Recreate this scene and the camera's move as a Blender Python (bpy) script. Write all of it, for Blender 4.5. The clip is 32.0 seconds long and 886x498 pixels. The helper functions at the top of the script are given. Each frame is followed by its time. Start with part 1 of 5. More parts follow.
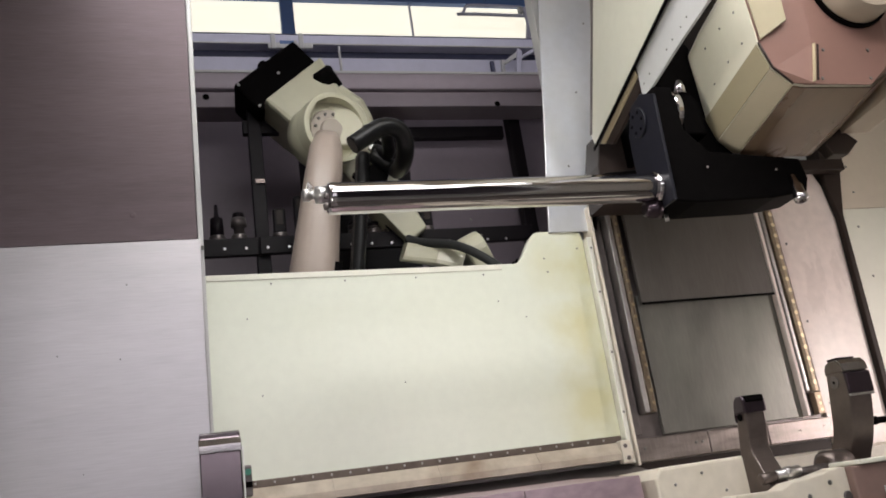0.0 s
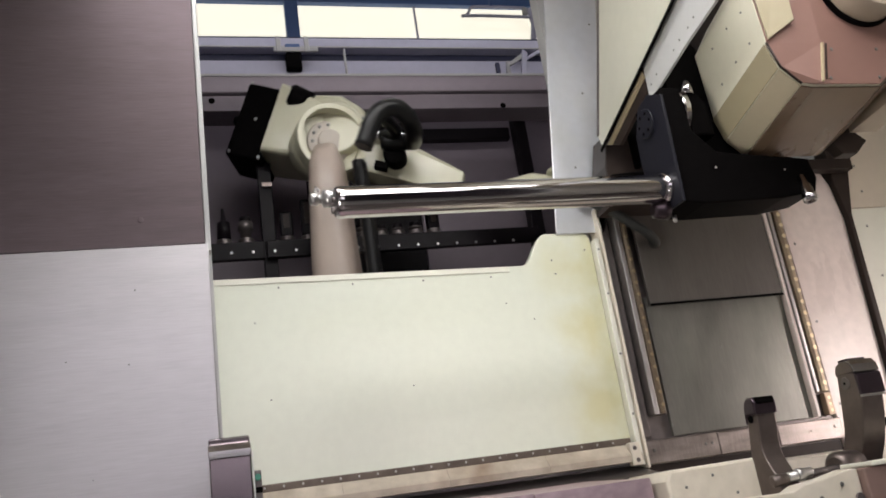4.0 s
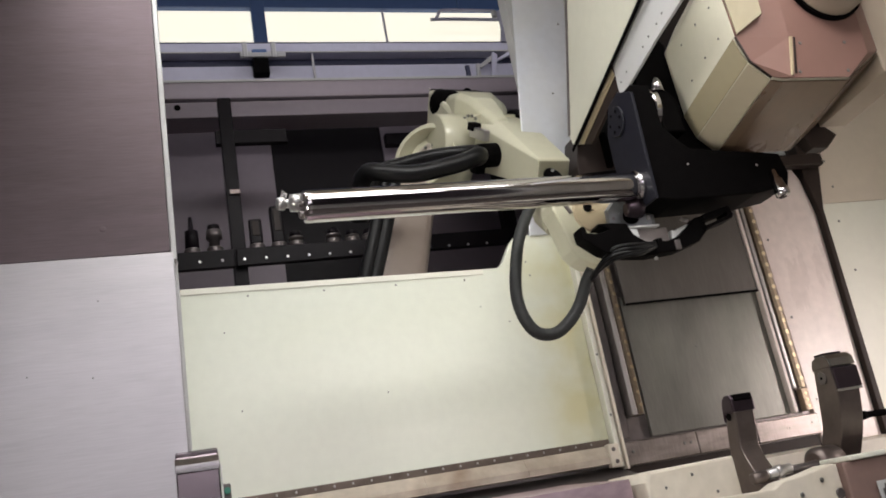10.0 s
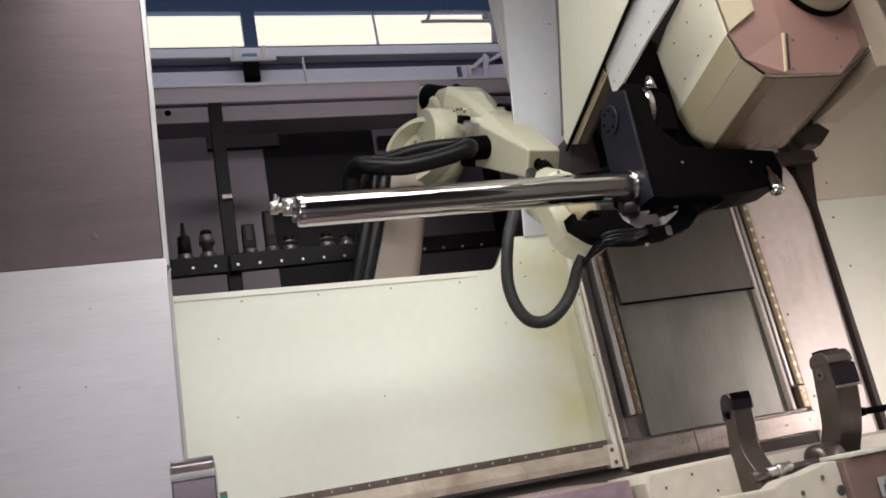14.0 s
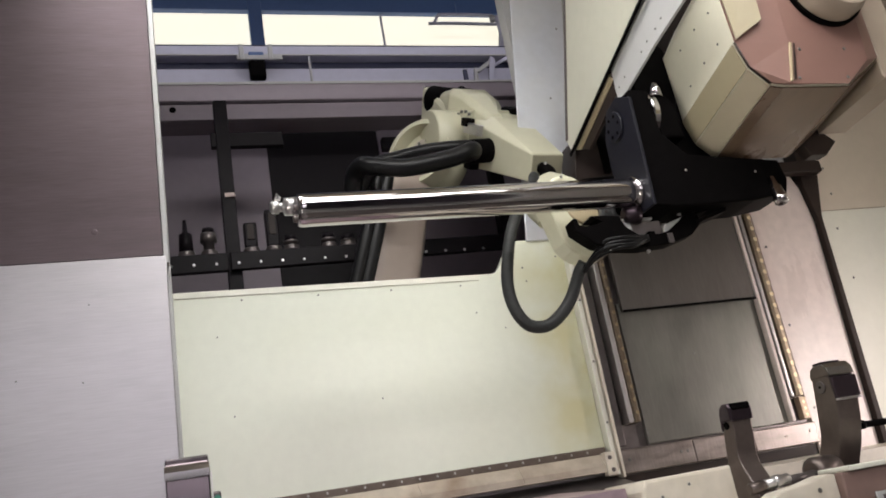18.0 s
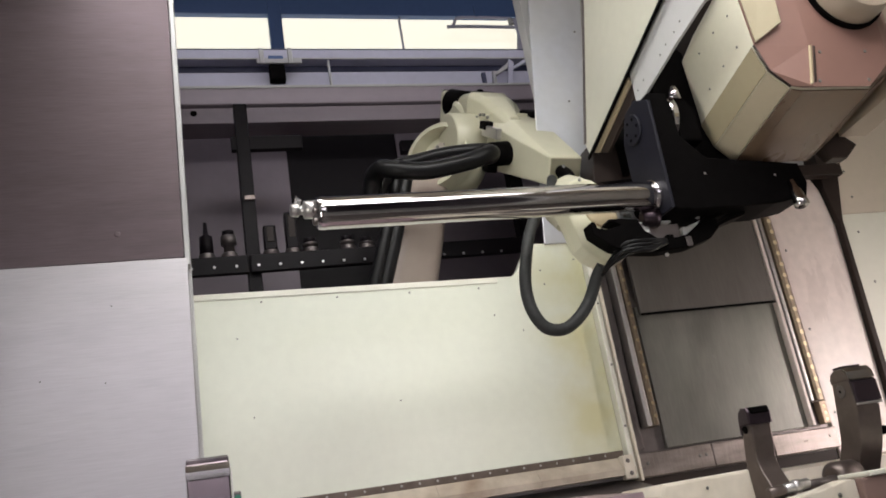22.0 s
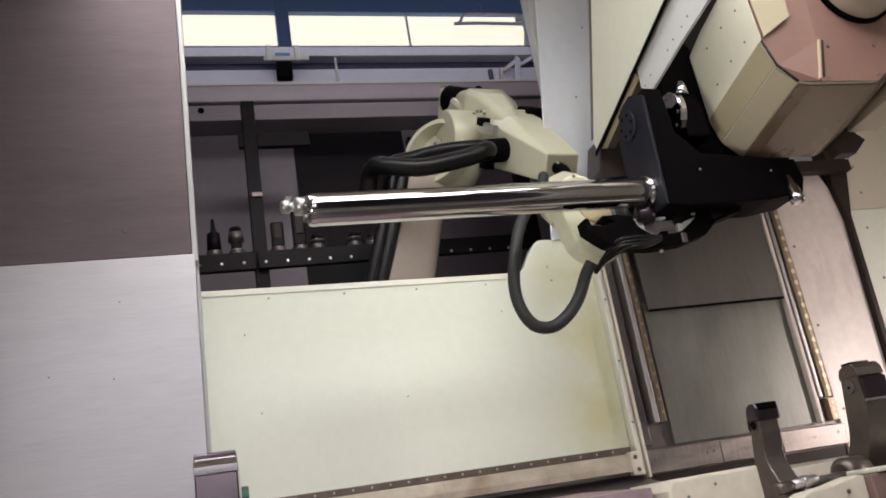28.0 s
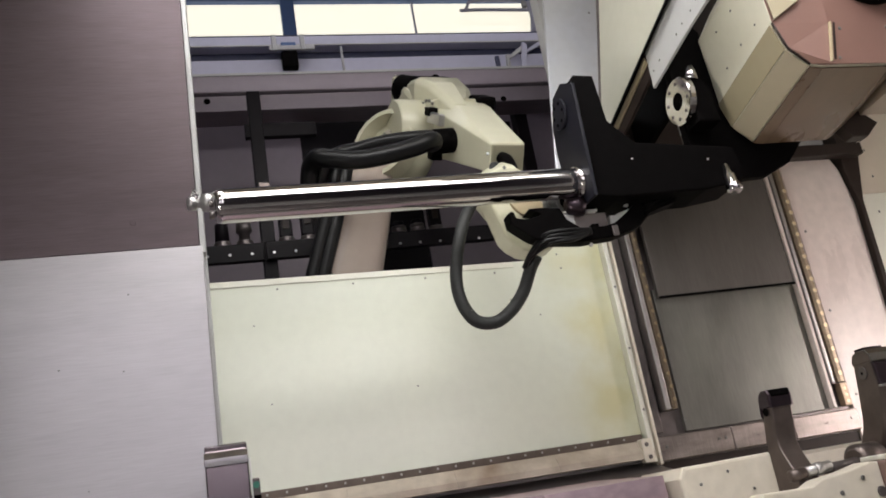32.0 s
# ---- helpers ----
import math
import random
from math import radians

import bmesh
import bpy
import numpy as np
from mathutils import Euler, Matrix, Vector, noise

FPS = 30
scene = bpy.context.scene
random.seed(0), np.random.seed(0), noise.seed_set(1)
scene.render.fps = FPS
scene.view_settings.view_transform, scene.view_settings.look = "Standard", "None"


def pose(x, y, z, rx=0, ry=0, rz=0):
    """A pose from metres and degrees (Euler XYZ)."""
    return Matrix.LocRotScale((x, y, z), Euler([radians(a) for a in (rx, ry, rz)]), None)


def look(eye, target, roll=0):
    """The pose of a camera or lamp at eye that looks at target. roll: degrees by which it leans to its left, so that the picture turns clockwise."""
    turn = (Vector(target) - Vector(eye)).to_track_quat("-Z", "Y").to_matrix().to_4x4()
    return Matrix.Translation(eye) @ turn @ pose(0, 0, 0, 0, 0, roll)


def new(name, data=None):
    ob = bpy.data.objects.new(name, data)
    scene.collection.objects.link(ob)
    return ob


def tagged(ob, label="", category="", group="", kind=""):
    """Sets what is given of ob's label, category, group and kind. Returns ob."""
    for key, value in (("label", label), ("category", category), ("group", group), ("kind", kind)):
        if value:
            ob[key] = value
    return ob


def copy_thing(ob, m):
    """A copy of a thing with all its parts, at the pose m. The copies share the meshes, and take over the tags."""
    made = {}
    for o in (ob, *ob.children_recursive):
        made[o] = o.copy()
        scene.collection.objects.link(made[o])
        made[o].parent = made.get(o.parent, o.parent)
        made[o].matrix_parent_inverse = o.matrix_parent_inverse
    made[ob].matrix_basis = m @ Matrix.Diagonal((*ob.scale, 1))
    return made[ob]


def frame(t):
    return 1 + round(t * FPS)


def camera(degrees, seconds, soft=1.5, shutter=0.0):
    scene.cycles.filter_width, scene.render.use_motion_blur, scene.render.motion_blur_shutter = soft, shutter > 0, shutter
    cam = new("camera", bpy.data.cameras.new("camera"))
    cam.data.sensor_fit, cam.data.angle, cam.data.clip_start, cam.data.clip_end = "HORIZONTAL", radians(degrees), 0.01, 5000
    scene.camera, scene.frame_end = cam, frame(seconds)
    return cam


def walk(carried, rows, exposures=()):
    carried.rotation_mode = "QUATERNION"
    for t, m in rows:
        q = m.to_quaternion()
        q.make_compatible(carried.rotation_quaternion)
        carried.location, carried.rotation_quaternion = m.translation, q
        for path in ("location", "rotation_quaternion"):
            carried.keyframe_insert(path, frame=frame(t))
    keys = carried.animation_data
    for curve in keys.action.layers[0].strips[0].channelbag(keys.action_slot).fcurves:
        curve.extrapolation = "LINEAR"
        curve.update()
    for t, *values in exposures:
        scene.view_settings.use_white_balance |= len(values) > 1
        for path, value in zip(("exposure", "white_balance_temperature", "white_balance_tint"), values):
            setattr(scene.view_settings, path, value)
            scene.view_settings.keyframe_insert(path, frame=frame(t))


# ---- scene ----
import itertools

WHOLE = 32.0
cam = camera(55.2, WHOLE, soft=1.8, shutter=0.5)
PATH = [
    (0, (0.001, 0.003, 0.999), (0.552, 1.829, 1.6), -8.2),
    (0.5, (-0.008, 0.007, 1.006), (0.543, 1.835, 1.598), -8.2),
    (1, (-0.011, 0.018, 1.011), (0.54, 1.849, 1.596), -8.1),
    (1.5, (0.004, 0.019, 1.007), (0.541, 1.854, 1.593), -7.9),
    (2, (-0.008, 0.018, 1.011), (0.532, 1.851, 1.6), -8.1),
    (2.5, (0.012, 0.016, 1.007), (0.552, 1.846, 1.605), -8.5),
    (3, (0.003, 0.005, 1.006), (0.544, 1.833, 1.61), -8.3),
    (3.5, (-0.005, 0.004, 1.005), (0.537, 1.83, 1.616), -8.4),
    (5.5, (0.004, 0.03, 1.013), (0.53, 1.871, 1.589), -8.8),
    (6, (0.016, 0.028, 1.01), (0.541, 1.868, 1.592), -8.9),
    (6.5, (0.002, 0.022, 1.009), (0.559, 1.847, 1.605), -9.1),
    (7, (0.004, 0.032, 1.011), (0.587, 1.848, 1.612), -9.7),
    (7.5, (0.006, 0.029, 1.009), (0.597, 1.84, 1.617), -10.0),
    (8, (0.006, 0.025, 1.007), (0.594, 1.836, 1.619), -10.0),
    (8.5, (0.015, 0.032, 1.009), (0.607, 1.841, 1.623), -10.2),
    (9, (0.014, 0.045, 1.008), (0.611, 1.852, 1.623), -10.3),
    (9.5, (0.02, 0.045, 1.008), (0.611, 1.855, 1.618), -10.3),
    (10, (0.017, 0.045, 1.007), (0.612, 1.854, 1.618), -10.3),
    (10.5, (0.016, 0.034, 1.004), (0.599, 1.846, 1.617), -10.3),
    (11, (0.02, 0.03, 1.006), (0.599, 1.845, 1.615), -10.4),
    (11.5, (0.017, 0.034, 1.007), (0.618, 1.838, 1.629), -10.7),
    (12, (0.019, 0.05, 1.011), (0.631, 1.848, 1.639), -10.8),
    (12.5, (0.026, 0.055, 1.015), (0.64, 1.851, 1.645), -11.1),
    (13, (0.025, 0.063, 1.012), (0.635, 1.866, 1.625), -11.1),
    (13.5, (0.025, 0.061, 1.015), (0.624, 1.87, 1.622), -11.0),
    (14, (0.018, 0.06, 1.011), (0.628, 1.863, 1.625), -11.3),
    (14.5, (0.021, 0.056, 1.011), (0.627, 1.859, 1.626), -11.3),
    (16.5, (0.027, 0.071, 1.014), (0.624, 1.877, 1.631), -10.2),
    (17, (0.025, 0.065, 1.011), (0.625, 1.87, 1.629), -10.1),
    (17.5, (0.022, 0.062, 1.012), (0.624, 1.865, 1.632), -10.0),
    (18, (0.028, 0.064, 1.015), (0.63, 1.868, 1.635), -10.0),
    (18.5, (0.024, 0.067, 1.014), (0.622, 1.874, 1.628), -10.0),
    (19, (0.028, 0.069, 1.012), (0.618, 1.878, 1.625), -10.1),
    (19.5, (0.027, 0.069, 1.014), (0.611, 1.881, 1.627), -10.0),
    (20, (0.028, 0.068, 1.011), (0.609, 1.879, 1.629), -10.0),
    (20.5, (0.032, 0.061, 1.015), (0.61, 1.873, 1.635), -9.8),
    (21, (0.022, 0.067, 1.011), (0.601, 1.873, 1.643), -9.7),
    (21.5, (0.023, 0.06, 1.013), (0.589, 1.872, 1.644), -9.5),
    (22, (0.024, 0.055, 1.013), (0.586, 1.867, 1.645), -9.5),
    (22.5, (0.029, 0.061, 1.013), (0.584, 1.878, 1.639), -9.3),
    (23, (0.035, 0.067, 1.014), (0.587, 1.885, 1.637), -9.5),
    (23.5, (0.028, 0.068, 1.012), (0.584, 1.885, 1.636), -9.7),
    (24, (0.025, 0.063, 1.013), (0.578, 1.881, 1.637), -9.5),
    (24.5, (0.021, 0.06, 1.014), (0.575, 1.876, 1.641), -9.6),
    (25, (0.019, 0.064, 1.012), (0.577, 1.878, 1.644), -9.6),
    (25.5, (0.022, 0.054, 1.012), (0.572, 1.87, 1.644), -9.6),
    (27.5, (0.023, 0.057, 1.013), (0.57, 1.877, 1.639), -9.4),
    (28, (0.025, 0.057, 1.008), (0.57, 1.875, 1.638), -9.4),
    (28.5, (0.024, 0.055, 1.013), (0.571, 1.873, 1.642), -9.7),
    (29, (0.028, 0.046, 1.012), (0.57, 1.864, 1.645), -9.6),
    (29.5, (0.024, 0.05, 1.016), (0.569, 1.869, 1.644), -9.9),
    (30, (0.023, 0.057, 1.016), (0.564, 1.88, 1.636), -9.8),
    (30.5, (0.023, 0.068, 1.016), (0.565, 1.892, 1.632), -9.8),
    (31, (0.025, 0.065, 1.013), (0.561, 1.893, 1.622), -9.9),
    (31.5, (0.026, 0.068, 1.015), (0.559, 1.9, 1.616), -10.0),
    (32, (0.027, 0.068, 1.014), (0.552, 1.9, 1.621), -9.8),
]
walk(cam, [(t, look(e, g, r)) for t, e, g, r in PATH],
     exposures=[(0.0, 0.0), (WHOLE, 0.0)])

# ---- light ----
world = bpy.data.worlds.new("hall_air")
scene.world = world
world.use_nodes = True
wn = world.node_tree
wn.nodes["Background"].inputs[0].default_value = (0.93, 0.97, 1.0, 1)
wn.nodes["Background"].inputs[1].default_value = 0.17


def area_lamp(name, m, sx, sy, watts, colour):
    d = bpy.data.lights.new(name, "AREA")
    d.shape, d.size, d.size_y, d.energy, d.color = "RECTANGLE", sx, sy, watts, colour
    ob = new(name, d)
    ob.matrix_basis = m
    return ob


# work lamps under the machine roof; unseen hall fill added behind the open door
for y in (0.75, 1.2, 1.6):
    work = area_lamp("work_lamp_light", look((0.45 if y > 1.5 else 1.05, y, 2.932), (1.0, 2.4, 1.55)), 1.7, 0.18, 7.4, (0.975, 0.96, 0.965))
    work.data.spread = math.radians(135)
area_lamp("hall_fill_light", look((0.3, -1.6, 4.3), (0.7, 2.6, 1.5)), 3.0, 0.3, 40, (1.0, 0.95, 0.95))
# Added frontal fill in four rows; no window is known there.
for z in (2.0, 2.65, 3.3, 3.95):
    area_lamp("hall_glow", look((0.2, -5.8, z), (0.6, 2.6, 1.6)), 7.0, 0.26, 16.5, (0.98, 0.925, 0.98))
# Added fill that brightens the rosy sheet and slide covers.
side = area_lamp("side_fill_light", look((3.12, 1.55, 1.25), (1.95, 2.6, 1.28)), 0.08, 0.8, 2.9, (1.0, 0.86, 0.83))
side.data.spread = math.radians(75)
# Added fill that brightens the head's left-facing facets.
door = area_lamp("door_fill_light", look((-0.80, 0.62, 1.05), (1.6, 1.9, 2.15)), 0.08, 0.8, 5.0, (1.0, 0.95, 0.86))
door.data.spread = math.radians(70)
# Invented lamp above the cell, to brighten gantry and beams.
area_lamp("cell_fill_light", look((0.7, 3.0, 3.85), (0.7, 3.5, 3.0)), 2.4, 0.10, 2.6, (0.86, 0.82, 1.0))


# ---- materials ----
def mat(name, colour, rough=0.5, metal=0.0, grain=0.06, scale=30.0, stains=0.0, stain_scale=2.5,
        stain_colour=None, bump=0.02, stretch=(1, 1, 1), emit=None, strength=0.0, spec=0.5, coat=0.0):
    m = bpy.data.materials.new(name)
    m.use_nodes = True
    nt = m.node_tree
    n, l = nt.nodes, nt.links
    p = n["Principled BSDF"]
    p.inputs["Base Color"].default_value = (*colour, 1)
    p.inputs["Roughness"].default_value = rough
    p.inputs["Metallic"].default_value = metal
    p.inputs["Specular IOR Level"].default_value = spec
    p.inputs["Coat Weight"].default_value = coat
    if emit:
        p.inputs["Emission Color"].default_value = (*emit, 1)
        p.inputs["Emission Strength"].default_value = strength
    co = n.new("ShaderNodeTexCoord")
    mp = n.new("ShaderNodeMapping")
    mp.inputs["Scale"].default_value = stretch
    l.new(co.outputs["Object"], mp.inputs["Vector"])
    fine = n.new("ShaderNodeTexNoise")
    fine.inputs["Scale"].default_value = scale
    fine.inputs["Detail"].default_value = 6
    l.new(mp.outputs["Vector"], fine.inputs["Vector"])
    broad = n.new("ShaderNodeTexNoise")
    broad.inputs["Scale"].default_value = stain_scale
    broad.inputs["Detail"].default_value = 4
    l.new(co.outputs["Object"], broad.inputs["Vector"])
    ramp = n.new("ShaderNodeMapRange")
    ramp.inputs[1].default_value, ramp.inputs[2].default_value = 0.3, 0.7
    ramp.inputs[3].default_value, ramp.inputs[4].default_value = 1 - grain, 1 + grain
    l.new(fine.outputs["Fac"], ramp.inputs["Value"])
    mul = n.new("ShaderNodeVectorMath")
    mul.operation = "SCALE"
    mul.inputs[0].default_value = colour
    l.new(ramp.outputs[0], mul.inputs["Scale"])
    last = mul.outputs["Vector"]
    if stains > 0:
        mask = n.new("ShaderNodeMapRange")
        mask.inputs[1].default_value, mask.inputs[2].default_value = 0.45, 0.75
        mask.inputs[3].default_value, mask.inputs[4].default_value = 0, stains
        l.new(broad.outputs["Fac"], mask.inputs["Value"])
        mix = n.new("ShaderNodeMix")
        mix.data_type = "RGBA"
        sc = stain_colour or tuple(c * 0.55 for c in colour)
        mix.inputs["B"].default_value = (*sc, 1)
        l.new(mask.outputs[0], mix.inputs["Factor"])
        l.new(last, mix.inputs["A"])
        last = mix.outputs["Result"]
    l.new(last, p.inputs["Base Color"])
    rr = n.new("ShaderNodeMapRange")
    rr.inputs[3].default_value, rr.inputs[4].default_value = max(0.02, rough - 0.08), min(1, rough + 0.10)
    l.new(broad.outputs["Fac"], rr.inputs["Value"])
    l.new(rr.outputs[0], p.inputs["Roughness"])
    if bump > 0:
        b = n.new("ShaderNodeBump")
        b.inputs["Strength"].default_value = bump
        b.inputs["Distance"].default_value = 0.01
        l.new(fine.outputs["Fac"], b.inputs["Height"])
        l.new(b.outputs["Normal"], p.inputs["Normal"])
    return m


CREAM = mat("cream_paint", (0.75, 0.745, 0.66), 0.38, stains=0.14, stain_colour=(0.66, 0.62, 0.42), stain_scale=1.8, grain=0.02)
WHITE = mat("white_paint", (0.50, 0.50, 0.50), 0.30, stains=0.25, grain=0.02)
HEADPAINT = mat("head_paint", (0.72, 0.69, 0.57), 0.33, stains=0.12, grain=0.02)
# Darker copies of the head paint: shade on lower facets put into colour.
HEADUNDER = mat("head_under_shade", (0.16, 0.105, 0.07), 0.28, stains=0.45, stain_colour=(0.22, 0.16, 0.11), stain_scale=5, grain=0.03)
HEADPALE = mat("head_facet_pale_tan", (0.52, 0.455, 0.335), 0.36, stains=0.12, grain=0.02)
HEADTAN = mat("head_facet_tan", (0.37, 0.32, 0.215), 0.36, stains=0.12, grain=0.02)
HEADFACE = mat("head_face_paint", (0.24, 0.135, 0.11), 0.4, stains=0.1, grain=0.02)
ROSE = mat("rosy_sheet", (0.74, 0.645, 0.605), 0.30, stains=0.25, stain_colour=(0.62, 0.62, 0.52), stain_scale=2.2)
# One steel twice: the dark and bright reflections are put into the colours.
BRUSHED = mat("brushed_steel_dark_reflection", (0.128, 0.100, 0.109), 0.56, 0.75, grain=0.10, scale=14, stretch=(1, 1, 22), stains=0.2, stain_scale=1.2, bump=0.03)
BRUSHLOW = mat("brushed_steel_bright_reflection", (0.49, 0.475, 0.495), 0.33, 0.85, grain=0.05, scale=14, stretch=(1, 1, 22), stains=0.1, bump=0.02)
CHROME = mat("ground_steel", (0.60, 0.575, 0.59), 0.04, 1.0, grain=0.03, scale=60, bump=0.0)
STEEL = mat("machined_steel", (0.50, 0.49, 0.49), 0.30, 0.9, grain=0.06, scale=40, stains=0.2)
DARKSTEEL = mat("dark_steel", (0.165, 0.145, 0.142), 0.38, 0.7, grain=0.1, scale=30, stains=0.3)
RAILSTEEL = mat("rail_steel", (0.44, 0.42, 0.41), 0.42, 1.0, grain=0.05, stains=0.1)
BLACK = mat("black_oxide", (0.0030, 0.0026, 0.0027), 0.55, 0.0, spec=0.02, grain=0.2, scale=40)
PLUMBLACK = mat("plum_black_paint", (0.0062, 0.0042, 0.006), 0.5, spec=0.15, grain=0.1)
LOOPHOSE = mat("grey_black_hose", (0.026, 0.027, 0.027), 0.5, spec=0.25, grain=0.15, scale=80, bump=0.05)
BLUEBLACK = mat("blue_black_face", (0.010, 0.010, 0.016), 0.45, 0.0, spec=0.25, grain=0.1, scale=40)
RUBBER = mat("black_hose", (0.006, 0.006, 0.0065), 0.34, spec=0.22, grain=0.15, scale=80, bump=0.05)
COVER = mat("slide_cover", (0.175, 0.172, 0.155), 0.34, 0.5, grain=0.09, scale=20, stretch=(16, 1, 1), stains=0.6, stain_colour=(0.23, 0.245, 0.205), stain_scale=2.6)
COVERDARK = mat("slide_cover_dark", (0.115, 0.105, 0.097), 0.45, 0.5, grain=0.07, scale=20, stretch=(16, 1, 1), stains=0.3)
ROBOT = mat("robot_paint", (0.55, 0.535, 0.40), 0.36, stains=0.08, grain=0.02, coat=0.2)
# Robot cream with the cell's dim, rosy light put into its colour.
ROBOTROSE = mat("robot_arm_dimmed", (0.40, 0.33, 0.285), 0.4, stains=0.1, grain=0.02, coat=0.1)
# Robot cream darkened: the end face's shade is in the colour.
ROBOTDARK = mat("robot_end_shade", (0.25, 0.235, 0.165), 0.4, stains=0.1, grain=0.02)
CELLWALL = mat("cell_sheet", (0.20, 0.165, 0.195), 0.5, 0.1, stains=0.15, grain=0.03)
RAILPAINT = mat("pale_rail_paint", (0.52, 0.52, 0.64), 0.4, stains=0.2, grain=0.03)
JAWSTEEL = mat("polished_jaw_steel", (0.20, 0.165, 0.185), 0.20, 0.95, stains=0.3, grain=0.06)
CLAMPSTEEL = mat("dark_plum_steel", (0.05, 0.036, 0.045), 0.28, 0.8, stains=0.3, grain=0.1)
SEAMSTEEL = mat("grimy_strip_steel", (0.15, 0.12, 0.10), 0.45, 0.5, stains=0.6, stain_colour=(0.05, 0.04, 0.03), stain_scale=16)
# Real stains, plus a brown reflection mixed into the ledge's colour.
LEDGEPAINT = mat("stained_ledge_paint", (0.50, 0.44, 0.36), 0.35, stains=0.85, stain_colour=(0.24, 0.17, 0.12), stain_scale=6)
JAMBSTEEL = mat("silvery_sheet", (0.68, 0.70, 0.76), 0.30, 0.45, stains=0.3, stain_colour=(0.58, 0.56, 0.42), stain_scale=3.5, grain=0.03)
COLPAINT = mat("column_paint", (0.57, 0.56, 0.47), 0.32, stains=0.25, stain_colour=(0.62, 0.63, 0.62), stain_scale=3, grain=0.02)
BEAM = mat("beam_paint", (0.31, 0.265, 0.305), 0.4, stains=0.15, grain=0.03)
HALLBLUE = mat("blue_frame", (0.085, 0.15, 0.33), 0.45, grain=0.04)
BEDMETAL = mat("bed_metal", (0.54, 0.41, 0.46), 0.36, 0.7, grain=0.15, scale=30, stretch=(1, 14, 1), stains=0.4, bump=0.08)
CONCRETE = mat("concrete", (0.34, 0.33, 0.31), 0.7, stains=0.3, grain=0.08, scale=8)
HALLWALL = mat("hall_wall_paint", (0.17, 0.15, 0.16), 0.8, stains=0.1)
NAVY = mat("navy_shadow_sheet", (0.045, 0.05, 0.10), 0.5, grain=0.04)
GLOW = mat("hall_glow", (0.9, 0.9, 0.85), 0.5, emit=(1.0, 0.94, 0.76), strength=0.88, bump=0)
GLOWFAR = mat("added_pane_glow", (0.8, 0.8, 0.8), 0.5, emit=(1.0, 0.95, 0.93), strength=0.4, bump=0)
TUBE = mat("lamp_tube", (0.9, 0.9, 0.9), 0.5, emit=(1.0, 0.98, 0.9), strength=6.0, bump=0)
SCREW = mat("screw_metal", (0.20, 0.20, 0.19), 0.4, 0.8)
GREEN = mat("green_plug", (0.05, 0.22, 0.16), 0.4)
# Robot cream with the elbow's weaker light put into its colour.
ELBOW = mat("elbow_dimmed", (0.47, 0.42, 0.365), 0.38, stains=0.1, grain=0.02)
ARMSTEEL = mat("worn_arm_steel", (0.155, 0.126, 0.117), 0.36, 0.8, grain=0.10, stains=0.4, stain_colour=(0.06, 0.05, 0.045), stain_scale=9)
ALU = mat("bright_machined_aluminium", (0.72, 0.72, 0.71), 0.42, 0.35, grain=0.04, scale=60)
MAUVE = mat("grey_adapter_steel", (0.33, 0.29, 0.28), 0.42, 0.5, grain=0.06, scale=40)
# Side casing's shade is put into this tan; the motor cap shares it.
TANSIDE = mat("tan_casing_tone", (0.40, 0.33, 0.26), 0.42, stains=0.3, grain=0.02)
FOOTSTEEL = mat("worn_foot_steel", (0.27, 0.235, 0.22), 0.34, 0.8, grain=0.12, scale=25, stretch=(14, 1, 1), stains=0.4, bump=0.05)
GREYSTEEL = mat("grey_coupling_steel", (0.20, 0.205, 0.21), 0.34, 0.6, grain=0.1, scale=40, stains=0.2)
DARKBROWN = mat("dark_brown_paint", (0.030, 0.021, 0.018), 0.5, stains=0.2, spec=0.2)
TANWALL = mat("tan_wall_paint", (0.67, 0.59, 0.49), 0.42, stains=0.3, grain=0.02)
TAN = mat("tan_cap_paint", (0.46, 0.38, 0.25), 0.45, grain=0.02)
BRONZE = mat("bronze_plug", (0.34, 0.27, 0.17), 0.4, 0.6)
PALEPLUG = mat("pale_brass_plug", (0.80, 0.68, 0.46), 0.4, 0.2)
TANRAIL = mat("oiled_tan_rail", (0.36, 0.28, 0.20), 0.38, 0.5, stains=0.4, stain_colour=(0.14, 0.10, 0.07), stain_scale=12)
BROWNRAIL = mat("oiled_rail", (0.20, 0.155, 0.11), 0.35, 0.7, stains=0.2)
YELLOWPAINT = mat("aged_white", (0.69, 0.63, 0.54), 0.45, stains=0.3, stain_colour=(0.5, 0.45, 0.3), stain_scale=5)


# ---- mesh helpers ----
def V(*a):
    return Vector(a)


def box(bm, a, b, bev=0.0, seg=2):
    """An upright box between two corners."""
    r = bmesh.ops.create_cube(bm, size=1.0)
    c = [(a[i] + b[i]) / 2 for i in range(3)]
    s = [abs(b[i] - a[i]) for i in range(3)]
    for v in r["verts"]:
        v.co = V(*(c[i] + v.co[i] * s[i] for i in range(3)))
    if bev > 0:
        bmesh.ops.bevel(bm, geom=list({e for v in r["verts"] for e in v.link_edges}), offset=bev, segments=seg,
                        affect="EDGES", profile=0.5)
    return bm


